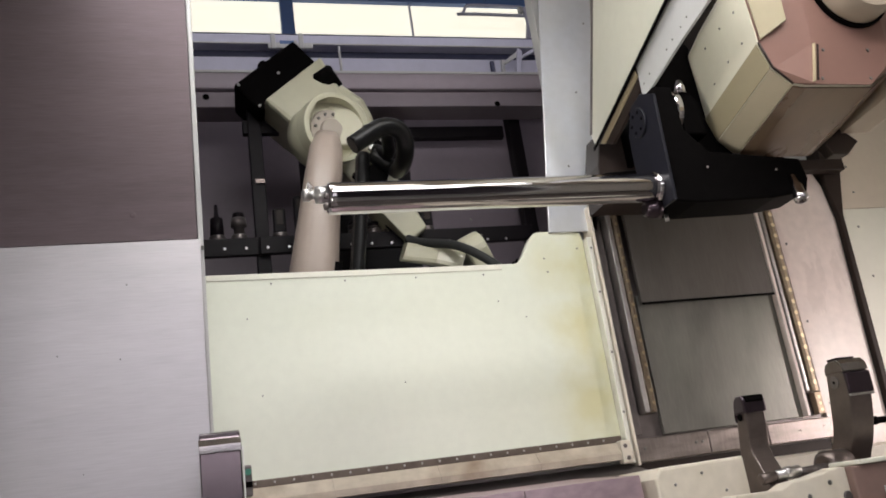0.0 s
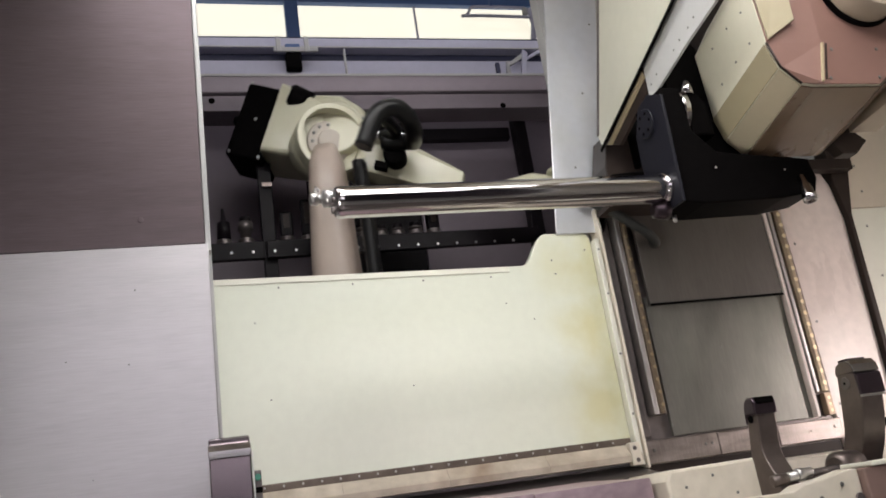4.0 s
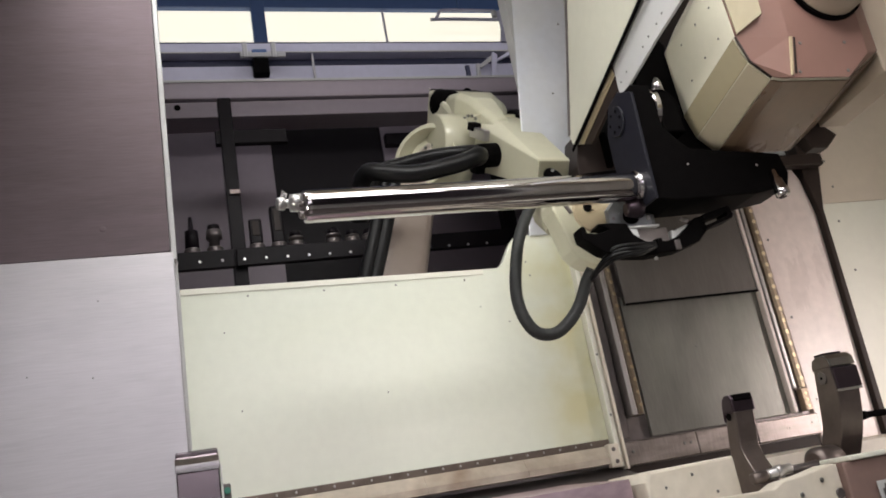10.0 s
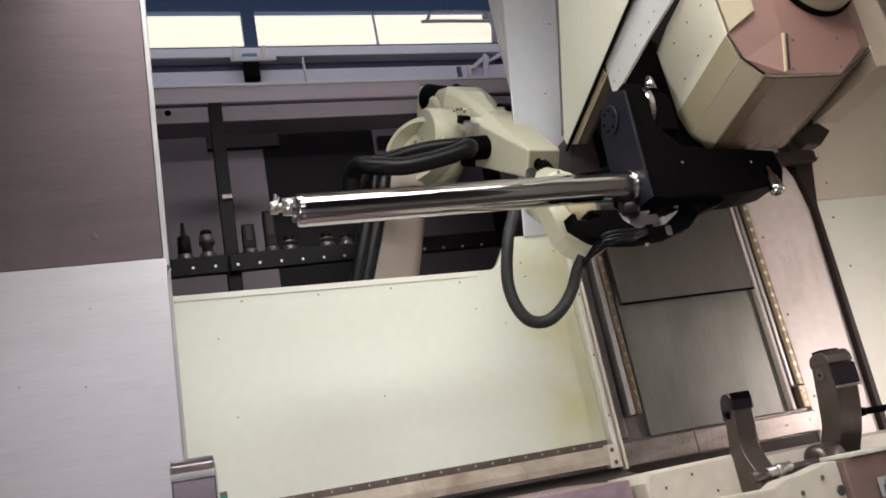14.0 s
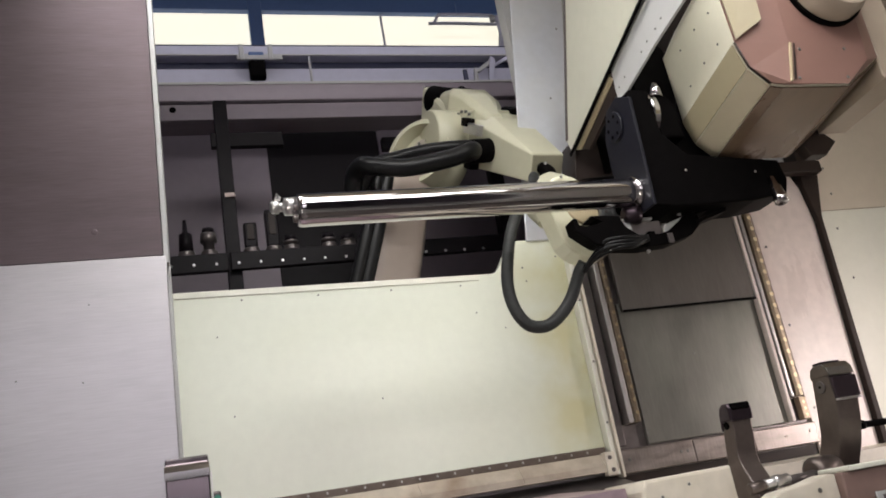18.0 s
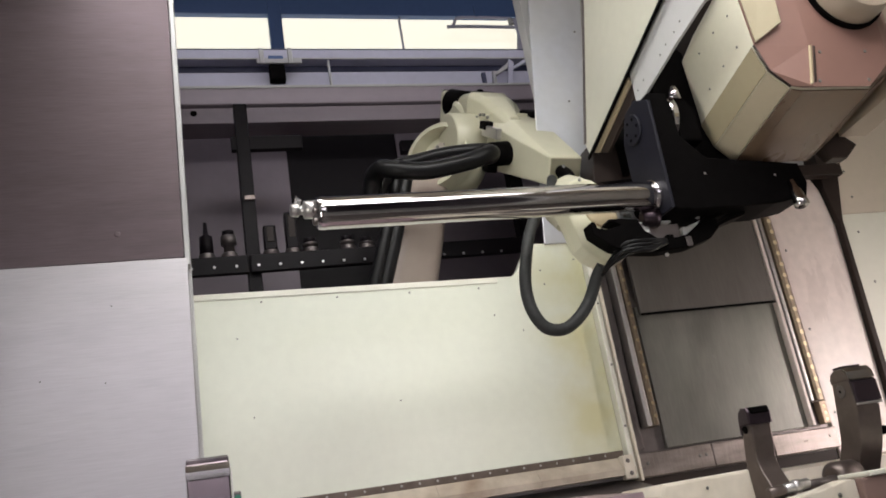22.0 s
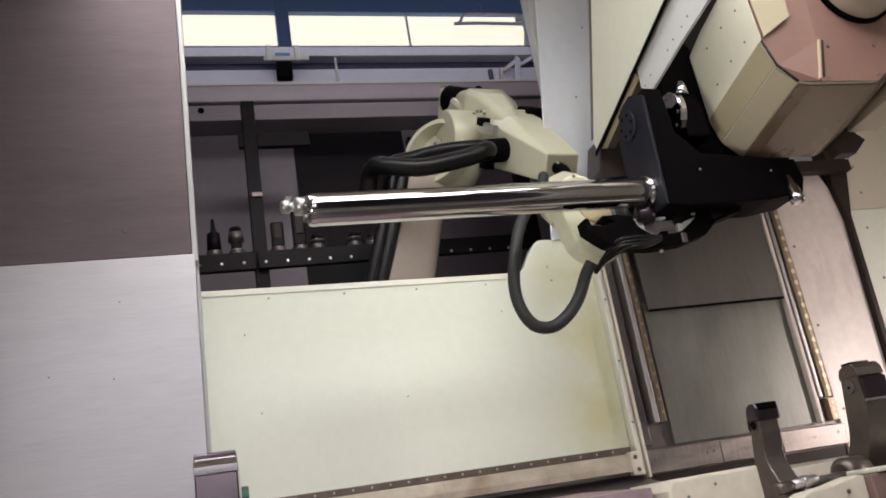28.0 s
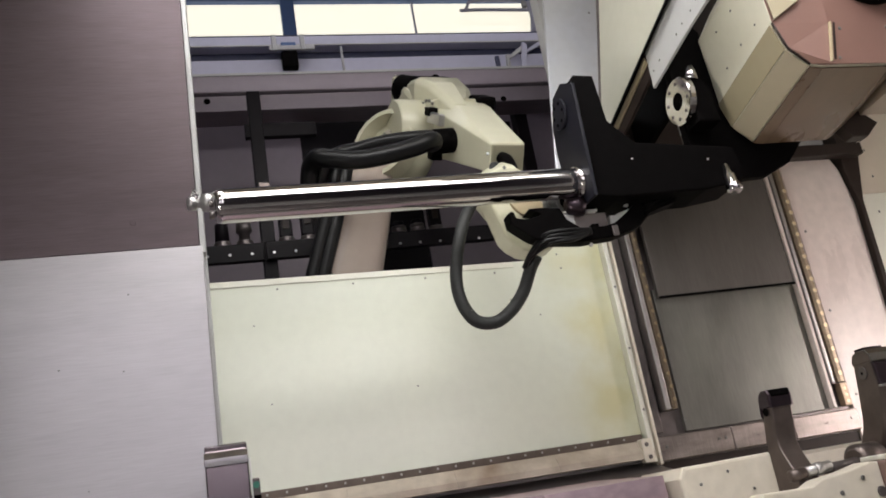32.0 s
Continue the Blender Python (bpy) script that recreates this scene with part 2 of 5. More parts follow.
def slab(bm, poly, axis, a, b, bev=0.0, shift=(0, 0)):
    """A polygon of two coordinates drawn out along an axis from a to b; shift slides the far end."""
    def at(p, h, k):
        u, w = p[0] + shift[0] * k, p[1] + shift[1] * k
        return {"x": (h, u, w), "y": (u, h, w), "z": (u, w, h)}[axis]
    v0 = [bm.verts.new(at(p, a, 0)) for p in poly]
    v1 = [bm.verts.new(at(p, b, 1)) for p in poly]
    fs = [bm.faces.new(v0), bm.faces.new(v1[::-1])]
    n = len(poly)
    for i in range(n):
        fs.append(bm.faces.new((v0[i], v1[i], v1[(i + 1) % n], v0[(i + 1) % n])))
    bmesh.ops.recalc_face_normals(bm, faces=fs)
    if bev > 0:
        es = {e for f in fs[:2] for e in f.edges}
        bmesh.ops.bevel(bm, geom=list(es), offset=bev, segments=2, affect="EDGES", profile=0.5)
    return bm


def frame_of(way, up=(0, 0, 1)):
    d = Vector(way).normalized()
    u = Vector(up)
    if abs(d.dot(u.normalized())) > 0.98:
        u = V(1, 0, 0)
    s = d.cross(u).normalized()
    return d, s, s.cross(d).normalized()


def cyl(bm, p0, p1, r0, r1=None, n=32, bev=0.0):
    """A round bar from p0 to p1."""
    r1 = r0 if r1 is None else r1
    p0, p1 = Vector(p0), Vector(p1)
    d, s, u = frame_of(p1 - p0)
    ring = [(math.cos(2 * math.pi * i / n), math.sin(2 * math.pi * i / n)) for i in range(n)]
    b = min(bev, (p1 - p0).length * 0.45)
    steps = [(p0, r0)] if not b else [(p0, r0 - b), (p0 + d * b, r0)]
    steps += [(p1, r1)] if not b else [(p1 - d * b, r1), (p1, r1 - b)]
    return lathe_rings(bm, steps, s, u, ring)


def lathe_rings(bm, steps, s, u, ring):
    loops = [[bm.verts.new(p + (s * c + u * k) * r) for c, k in ring] for p, r in steps]
    n = len(ring)
    fs = [bm.faces.new(loops[0]), bm.faces.new(loops[-1][::-1])]
    for a, b in zip(loops, loops[1:]):
        for i in range(n):
            f = bm.faces.new((a[i], b[i], b[(i + 1) % n], a[(i + 1) % n]))
            f.smooth = True
            fs.append(f)
    bmesh.ops.recalc_face_normals(bm, faces=fs)
    return bm


def turned(bm, p0, way, prof, n=32):
    """A turned body: (distance along, radius) pairs."""
    d, s, u = frame_of(way)
    ring = [(math.cos(2 * math.pi * i / n), math.sin(2 * math.pi * i / n)) for i in range(n)]
    return lathe_rings(bm, [(Vector(p0) + d * a, max(r, 0.0004)) for a, r in prof], s, u, ring)


def pipe(bm, p0, way, r_out, r_in, length, n=40):
    """A ring or tube with a bore."""
    d, s, u = frame_of(way)
    p0 = Vector(p0)
    c = 0.08 * (r_out - r_in)
    prof = [(0, r_in), (0, r_out - c), (c, r_out), (length - c, r_out), (length, r_out - c), (length, r_in)]
    loops = [[bm.verts.new(p0 + d * a + (s * math.cos(2 * math.pi * i / n) + u * math.sin(2 * math.pi * i / n)) * r)
              for i in range(n)] for a, r in prof]
    fs = []
    for a, b in zip(loops, loops[1:] + loops[:1]):
        for i in range(n):
            fs.append(bm.faces.new((a[i], b[i], b[(i + 1) % n], a[(i + 1) % n])))
    bmesh.ops.recalc_face_normals(bm, faces=fs)
    return bm


def spline(pts, step=8):
    """A smooth line through points (Catmull-Rom)."""
    P = [Vector(p) for p in pts]
    P = [P[0] * 2 - P[1]] + P + [P[-1] * 2 - P[-2]]
    out = []
    for a, b, c, d in zip(P, P[1:], P[2:], P[3:]):
        for i in range(step):
            t = i / step
            out.append(0.5 * ((2 * b) + (c - a) * t + (2 * a - 5 * b + 4 * c - d) * t * t + (3 * b - a - 3 * c + d) * t ** 3))
    return out + [P[-2]]


def hose(bm, pts, r, n=14, step=8, ribs=0.0):
    """A bent tube through points; ribs swell it in rings."""
    line = spline(pts, step)
    s = None
    loops = []
    for i, p in enumerate(line):
        d = (line[min(i + 1, len(line) - 1)] - line[max(i - 1, 0)]).normalized()
        s = frame_of(d)[1] if s is None else (s - d * s.dot(d)).normalized()
        u = d.cross(s)
        k = r * (1 + ribs * (i % 2))
        loops.append([bm.verts.new(p + (s * math.cos(2 * math.pi * j / n) + u * math.sin(2 * math.pi * j / n)) * k) for j in range(n)])
    fs = [bm.faces.new(loops[0]), bm.faces.new(loops[-1][::-1])]
    for a, b in zip(loops, loops[1:]):
        for j in range(n):
            f = bm.faces.new((a[j], b[j], b[(j + 1) % n], a[(j + 1) % n]))
            f.smooth = True
            fs.append(f)
    bmesh.ops.recalc_face_normals(bm, faces=fs)
    return bm


def loft(bm, sections, bev=0.0, smooth=False):
    """A skin over cross-sections with equal numbers of points, closed at both ends."""
    loops = [[bm.verts.new(p) for p in sec] for sec in sections]
    n = len(loops[0])
    fs = [bm.faces.new(loops[0]), bm.faces.new(loops[-1][::-1])]
    for a, b in zip(loops, loops[1:]):
        for i in range(n):
            f = bm.faces.new((a[i], b[i], b[(i + 1) % n], a[(i + 1) % n]))
            f.smooth = smooth
            fs.append(f)
    bmesh.ops.recalc_face_normals(bm, faces=fs)
    if bev > 0:
        bmesh.ops.bevel(bm, geom=list({e for f in fs for e in f.edges}), offset=bev, segments=2, affect="EDGES", profile=0.5)
    return bm


def rrect(p, s, u, w, h, c=0.25, k=3):
    """A rounded rectangle of points round p."""
    p, s, u = Vector(p), Vector(s), Vector(u)
    r = min(w, h) * c
    out = []
    for q, (sx, sy) in enumerate(((1, 1), (-1, 1), (-1, -1), (1, -1))):
        for i in range(k + 1):
            a = math.pi / 2 * (q + i / k)
            out.append(p + s * (sx * (w / 2 - r) + r * math.cos(a)) + u * (sy * (h / 2 - r) + r * math.sin(a)))
    return out


def mesh_of(name, bm, material):
    me = bpy.data.meshes.new(name)
    bm.to_mesh(me)
    bm.free()
    me.materials.append(material)
    return me


def thing(name, label, category, at=(0, 0, 0), group="", kind=""):
    ob = new(name)
    ob.empty_display_size = 0.05
    ob.matrix_basis = Matrix.Translation(at)
    return tagged(ob, label, category, group, kind)


def origin_of(ob):
    m = ob.matrix_basis.copy()
    while ob.parent:
        ob = ob.parent
        m = ob.matrix_basis @ m
    return m


def part(name, bm, material, parent, label="", home=None):
    """One mesh under a thing or part, drawn in the world's metres; home: its own origin, for what moves."""
    home = origin_of(parent) if home is None else home
    bm.transform(home.inverted())
    ob = new(name, mesh_of(name, bm, material))
    ob.parent = parent
    ob.matrix_basis = origin_of(parent).inverted() @ home
    if label:
        ob["label"] = label
    return ob


def whole(name, bm, material, label, category, group="", kind=""):
    """A thing that is one mesh."""
    ob = new(name, mesh_of(name, bm, material))
    return tagged(ob, label, category, group, kind)


B = bmesh.new
_dot = {}


def studs(parent, places, way, r, h, material, name="screw"):
    """Alike screw heads that share one mesh."""
    key = (round(r, 4), round(h, 4), tuple(round(c, 3) for c in way), material.name)
    if key not in _dot:
        _dot[key] = mesh_of(name, cyl(B(), (0, 0, 0), Vector(way) * h, r, n=10, bev=h * 0.4), material)
    inv = origin_of(parent).inverted()
    for p in places:
        ob = new(name, _dot[key])
        ob.parent = parent
        ob.matrix_basis = inv @ Matrix.Translation(p)


def stained(m, axis, lo, hi, colour, amount, scale):
    """Adds an uneven run of old coolant that grows along one axis of the object."""
    nt = m.node_tree
    n, l = nt.nodes, nt.links
    p = n["Principled BSDF"]
    was = p.inputs["Base Color"].links[0].from_socket
    co, sp, no = n.new("ShaderNodeTexCoord"), n.new("ShaderNodeSeparateXYZ"), n.new("ShaderNodeTexNoise")
    no.inputs["Scale"].default_value, no.inputs["Detail"].default_value = scale, 5
    l.new(co.outputs["Object"], sp.inputs[0])
    l.new(co.outputs["Object"], no.inputs["Vector"])
    ramp = n.new("ShaderNodeMapRange")
    ramp.interpolation_type = "SMOOTHSTEP"
    ramp.inputs[1].default_value, ramp.inputs[2].default_value = lo, hi
    l.new(sp.outputs[axis], ramp.inputs["Value"])
    patch = n.new("ShaderNodeMapRange")
    patch.inputs[1].default_value, patch.inputs[2].default_value, patch.inputs[4].default_value = 0.35, 0.65, amount
    l.new(no.outputs["Fac"], patch.inputs["Value"])
    mul = n.new("ShaderNodeMath")
    mul.operation = "MULTIPLY"
    l.new(ramp.outputs[0], mul.inputs[0])
    l.new(patch.outputs[0], mul.inputs[1])
    mix = n.new("ShaderNodeMix")
    mix.data_type = "RGBA"
    mix.inputs["B"].default_value = (*colour, 1)
    l.new(mul.outputs[0], mix.inputs["Factor"])
    l.new(was, mix.inputs["A"])
    l.new(mix.outputs["Result"], p.inputs["Base Color"])
    return m


def smudged(m, stretch, amount, rough, scale=3.0):
    """Adds wiped streaks to a sheet: they vary its tone and its gloss."""
    nt = m.node_tree
    n, l = nt.nodes, nt.links
    p = n["Principled BSDF"]
    co, mp, no = n.new("ShaderNodeTexCoord"), n.new("ShaderNodeMapping"), n.new("ShaderNodeTexNoise")
    mp.inputs["Scale"].default_value = stretch
    no.inputs["Scale"].default_value, no.inputs["Detail"].default_value, no.inputs["Roughness"].default_value = scale, 7, 0.62
    l.new(co.outputs["Object"], mp.inputs["Vector"])
    l.new(mp.outputs["Vector"], no.inputs["Vector"])
    for socket, lo, hi, op in (("Base Color", 1 - amount, 1 + amount, "SCALE"), ("Roughness", -rough, rough, "ADD")):
        ramp = n.new("ShaderNodeMapRange")
        ramp.inputs[1].default_value, ramp.inputs[2].default_value = 0.32, 0.68
        ramp.inputs[3].default_value, ramp.inputs[4].default_value = lo, hi
        l.new(no.outputs["Fac"], ramp.inputs["Value"])
        was = p.inputs[socket].links[0].from_socket
        if op == "SCALE":
            f = n.new("ShaderNodeVectorMath")
            f.operation = "SCALE"
            l.new(was, f.inputs[0])
            l.new(ramp.outputs[0], f.inputs["Scale"])
            l.new(f.outputs["Vector"], p.inputs[socket])
        else:
            f = n.new("ShaderNodeMath")
            l.new(was, f.inputs[0])
            l.new(ramp.outputs[0], f.inputs[1])
            l.new(f.outputs[0], p.inputs[socket])
    return m


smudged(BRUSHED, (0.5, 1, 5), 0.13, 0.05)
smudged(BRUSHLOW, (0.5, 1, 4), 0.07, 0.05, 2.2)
smudged(COVER, (3, 1, 1), 0.14, 0.08)
smudged(COVERDARK, (3, 1, 1), 0.14, 0.08)
smudged(ROSE, (3, 1, 0.8), 0.05, 0.08)
smudged(FOOTSTEEL, (1, 1, 4), 0.20, 0.08, 9)
smudged(LEDGEPAINT, (1, 1, 1), 0.12, 0.05, 14)
smudged(HEADUNDER, (1, 0.4, 1), 0.22, 0.08, 7)
PANEL = stained(mat("panel_paint", (0.735, 0.765, 0.665), 0.17, stains=0.10, stain_colour=(0.66, 0.64, 0.46), stain_scale=2.2, grain=0.02),
                0, 0.50, 0.74, (0.60, 0.55, 0.24), 0.62, 4.5)


# ---- the machine's shell ----
def structure(name, bm, material, label, category):
    return whole(name, bm, material, label, category, kind="structure")


structure("ground", box(B(), (-30, -30, -0.1), (30, 30, 0.0)), CONCRETE, "grey concrete hall floor round the machine", "floor")
bm = B()
box(bm, (-4, -6.2, 0), (6.5, -6, 5.5))
box(bm, (-4.2, -6, 0), (-4, 6, 5.5))
box(bm, (6.5, -6, 0), (6.7, 6, 5.5))
structure("wall_hall", bm, HALLWALL, "plain painted walls of the workshop hall", "wall")
# Unseen glowing panes, added for frontal light and streaks on the bar.
far = thing("window_added", "unseen bright panes added behind the open door", "window", (0.2, -5.95, 3.1), kind="structure")
for i, z in itertools.product(range(4), (1.87, 2.52, 3.17, 3.82)):
    part("pane", box(B(), (-3.3 + 1.775 * i, -5.98, z), (-3.3 + 1.775 * i + 1.70, -5.96, z + 0.26)), GLOWFAR, far)
structure("ceiling", box(B(), (-4.2, -6.2, 5.5), (6.7, 6.2, 5.6)), HALLWALL, "plain light ceiling of the workshop hall", "ceiling")

bm = B()
box(bm, (-1.25, 0.5, 2.98), (3.2, 2.64, 3.03))
structure("ceiling_machine", bm, YELLOWPAINT, "painted sheet roof of the machining area", "ceiling")
structure("wall_left_end", box(B(), (-1.30, 0.5, 0.0), (-1.25, 2.75, 3.03)), WHITE, "painted sheet end wall of the machine", "wall")
structure("wall_right_end", box(B(), (3.2, 0.5, 0.0), (3.25, 2.75, 3.03)), YELLOWPAINT, "painted sheet end wall of the machine", "wall")
bm = B()
box(bm, (-1.3, 0.44, 0.0), (-0.85, 0.5, 3.03))
box(bm, (2.3, 0.44, 0.0), (3.25, 0.5, 3.03))
box(bm, (-0.85, 0.44, 0.0), (2.3, 0.5, 0.55))
structure("wall_front", bm, WHITE, "white front casing round the open machine door", "wall")

# rear wall with the robot's window through it
bm = B()
box(bm, (-1.25, 2.64, 0.0), (-0.30, 2.70, 3.03))
box(bm, (-0.30, 2.64, 0.0), (1.30, 2.70, 1.76))
box(bm, (1.30, 2.64, 0.0), (3.2, 2.70, 3.03))
structure("wall_back", bm, WHITE, "white painted rear wall with a wide robot opening", "wall")
JAMB = [(1.172, 1.89), (1.36, 1.89), (1.375, 1.966), (1.527, 2.858), (1.548, 2.98), (1.332, 2.98), (1.310, 2.86), (1.238, 2.361)]
jamb = structure("window_jamb", slab(B(), JAMB, "y", 2.590, 2.5995, 0.002), JAMBSTEEL, "silvery leaning sheet jamb beside the robot opening", "wall")
studs(jamb, [(1.295 + 0.09 * i, 2.59, 2.14 + 0.3 * i) for i in range(3)], (0, -1, 0), 0.004, 0.003, SCREW)

# cream panel under the opening, with its raised corner
panel = thing("lower_panel", "cream painted sheet panel with a stained raised corner", "panel", (0.5, 2.6, 1.17), kind="structure")
curve = [(1.03 + 0.10 * (i / 8), 1.788 + 0.109 * (0.5 - 0.5 * math.cos(math.pi * i / 8))) for i in range(9)]
corner = [(1.262 + 0.036 * math.sin(a), 1.861 + 0.036 * math.cos(a)) for a in (0, 0.4, 0.8, 1.2, 1.571)]
part("sheet", slab(B(), [(-0.30, 1.172), (1.298, 1.172)] + corner[::-1] + curve[::-1] + [(-0.30, 1.814)], "y", 2.600, 2.636, 0.003),
     PANEL, panel)
part("fold", slab(B(), [(-0.30, 1.793), (-0.30, 1.812), (0.98, 1.787), (0.98, 1.768)], "y", 2.5965, 2.5998, 0.0015), CREAM, panel, "bright folded upper edge")
studs(panel, [(0.21 + 0.2335 * i, 2.597, 1.768 - 0.0045 * i) for i in range(5)] + [(1.27, 2.6, 1.83), (1.14, 2.6, 1.80)], (0, -1, 0), 0.0032, 0.002, SCREW)
studs(panel, [(0.13, 2.6, 1.66), (0.16, 2.6, 1.42), (0.60, 2.6, 1.42), (0.95, 2.6, 1.66), (1.04, 2.6, 1.60)], (0, -1, 0), 0.0026, 0.002, SCREW)
part("seam", box(B(), (-0.30, 2.575, 1.155), (1.285, 2.60, 1.176), 0.002), SEAMSTEEL, panel, "dark sealing strip")
studs(panel, [(-0.1 + 0.055 * i, 2.575, 1.166) for i in range(25)], (0, -1, 0), 0.0035, 0.003, STEEL)

ledge = thing("ledge", "cream folded ledge with joints below the panel", "ledge", (0.5, 2.55, 1.1), kind="structure")
for i in range(5):
    x0 = -0.30 + i * 0.3195
    part("ledge_sheet", slab(B(), [(2.615, 1.154), (2.565, 1.154), (2.535, 1.118), (2.535, 1.098), (2.615, 1.098)], "x", x0, x0 + 0.3190, 0.0006), LEDGEPAINT, ledge)
part("end_bracket", box(B(), (1.255, 2.53, 1.085), (1.292, 2.56, 1.158), 0.004), YELLOWPAINT, ledge, "stained end bracket with two screws")
studs(ledge, [(1.27, 2.53, 1.14), (1.275, 2.53, 1.102)], (0, -1, 0), 0.007, 0.004, DARKSTEEL)

edge = thing("edge_trim", "cream upright edge strips beside the slide covers", "trim", (1.31, 2.58, 1.08), kind="structure")
part("strip", box(B(), (1.2995, 2.57, 1.085), (1.318, 2.64, 1.86), 0.003), CREAM, edge)
part("strip", box(B(), (1.3215, 2.562, 1.075), (1.331, 2.64, 1.97), 0.002), YELLOWPAINT, edge)
studs(edge, [(1.309, 2.57, z) for z in (1.12, 1.25, 1.45, 1.66, 1.82)], (0, -1, 0), 0.004, 0.003, SCREW)

# ---- slide with guide rails and steel covers ----
slide = thing("slide_bed", "grey steel slide with two bright guide rails", "slide", (1.7, 2.6, 1.08), kind="structure")
part("backing", box(B(), (1.334, 2.605, 1.08), (2.09, 2.638, 2.06)), DARKSTEEL, slide)
part("channel", box(B(), (1.334, 2.59, 1.17), (1.370, 2.604, 2.04), 0.003), DARKSTEEL, slide, "dark gutter beside the rail")
part("upper_cover", box(B(), (1.460, 2.572, 1.608), (1.998, 2.59, 2.20), 0.003), COVERDARK, slide, "dark grey sliding steel cover")
part("lower_cover", box(B(), (1.450, 2.588, 1.164), (1.997, 2.604, 1.640), 0.002), COVER, slide, "grey sliding steel cover plate")
part("lip", box(B(), (1.460, 2.566, 1.604), (1.997, 2.575, 1.612), 0.003), BLACK, slide, "black wiper lip")
studs(slide, [(1.70, 2.588, 1.44), (1.452, 2.588, 1.20), (1.99, 2.588, 1.20)], (0, -1, 0), 0.005, 0.002, SCREW)


def rail(x0, x1, z0, plug, holes, metal, r):
    """A profiled guide rail with its screw plugs."""
    g = part("guide_rail", slab(B(), [(x0, 2.60), (x0, 2.582), (x0 + 0.006, 2.572), (x0 + 0.003, 2.556), (x0 + 0.010, 2.548),
                                      (x1 - 0.010, 2.548), (x1 - 0.003, 2.556), (x1 - 0.006, 2.572), (x1, 2.582), (x1, 2.60)],
                                 "z", z0, 2.04, 0.001), metal, slide, "ground steel guide rail with plugs")
    inv = origin_of(g).inverted()
    d = mesh_of("plug", cyl(B(), (0, 0, 0), (0, -0.003, 0), r, n=12, bev=0.001), plug)
    for i in range(holes):
        ob = new("plug", d)
        ob.parent = g
        ob.matrix_basis = inv @ Matrix.Translation(((x0 + x1) / 2, 2.549, z0 + 0.03 + 0.042 * i))
    return g


part("rail_strip", box(B(), (1.377, 2.550, 1.236), (1.396, 2.60, 2.04), 0.004), RAILSTEEL, slide, "bright polished edge strip")
rail(1.399, 1.426, 1.236, BRONZE, 18, BROWNRAIL, 0.0065)
part("edge_strip", box(B(), (1.999, 2.566, 1.164), (2.013, 2.60, 2.04), 0.003), ROSE, slide, "pale edge strip")
part("rail_side", box(B(), (2.0145, 2.560, 1.245), (2.030, 2.60, 2.04), 0.004), RAILSTEEL, slide, "bright polished rail flank")
rail(2.032, 2.064, 1.245, PALEPLUG, 17, TANRAIL, 0.0085)
stub = part("rail_stub", box(B(), (2.050, 2.570, 1.166), (2.078, 2.60, 1.243), 0.003), TANRAIL, slide, "short tan end of the rail")
studs(stub, [(2.064, 2.570, 1.18 + 0.022 * i) for i in range(3)], (0, -1, 0), 0.006, 0.002, PALEPLUG, "plug")
for x0, x1, z1 in ((1.322, 1.60, 1.158), (1.6025, 1.83, 1.158), (1.8325, 2.092, 1.154)):
    part("foot_bar", box(B(), (x0, 2.575, 1.083), (x1, 2.636, z1), 0.004), FOOTSTEEL, slide, "stepped steel foot bar with scratches")
studs(slide, [(x, 2.575, 1.125) for x in (1.36, 1.55, 1.574, 1.79, 1.815, 2.06)], (0, -1, 0), 0.005, 0.003, SCREW)

rosy = thing("side_sheet", "pale rosy sheet panel beside the slide", "panel", (2.2, 2.6, 1.0), kind="structure")
part("sheet", slab(B(), [(2.094, 0.9), (2.338, 0.9), (2.345, 1.12), (2.372, 1.89), (2.350, 2.03), (2.30, 2.13), (2.094, 2.13)], "y", 2.592, 2.638, 0.002), ROSE, rosy)
studs(rosy, [(2.12, 2.592, 1.2 + 0.3 * i) for i in range(3)], (0, -1, 0), 0.005, 0.003, SCREW)
post = thing("dark_post", "dark upright steel post and cross beam", "post", (2.4, 2.58, 0.9), kind="structure")
part("post", slab(B(), [(2.341, 0.9), (2.366, 0.9), (2.373, 1.12), (2.396, 1.90), (2.46, 2.16), (2.46, 2.97), (2.36, 2.97), (2.36, 2.14), (2.354, 2.03), (2.375, 1.89), (2.348, 1.12)], "y", 2.57, 2.638, 0.003), DARKBROWN, post)
part("cross_beam", box(B(), (2.05, 2.52, 2.066), (2.42, 2.565, 2.112), 0.004), DARKBROWN, post)
right = thing("right_wall", "cream sheet wall in two panels at the machine's end", "wall", (2.8, 2.6, 1.0), kind="structure")
part("upper_sheet", box(B(), (2.402, 2.602, 1.932), (3.2, 2.638, 2.97), 0.003), TANWALL, right)
part("lower_sheet", slab(B(), [(2.372, 0.9), (2.378, 1.12), (2.402, 1.926), (3.2, 1.926), (3.2, 0.9)], "y", 2.585, 2.638, 0.004), CREAM, right)
studs(right, [(2.50, 2.6, 2.0), (2.50, 2.6, 2.11), (2.46, 2.585, 1.85), (2.46, 2.585, 1.65)], (0, -1, 0), 0.005, 0.003, SCREW)

# ---- brushed sheets in front of the opening ----
left = thing("sliding_cover", "brushed stainless sheet cover in two panels", "cover", (-0.5, 2.3, 0.9), kind="structure")
part("upper_sheet", slab(B(), [(2.300, 1.824), (2.300, 2.97), (2.33, 2.97), (2.33, 1.824)], "x", -1.24, -0.003, 0.002), BRUSHED, left, "brushed stainless upper sheet with a dark reflection in its colour")
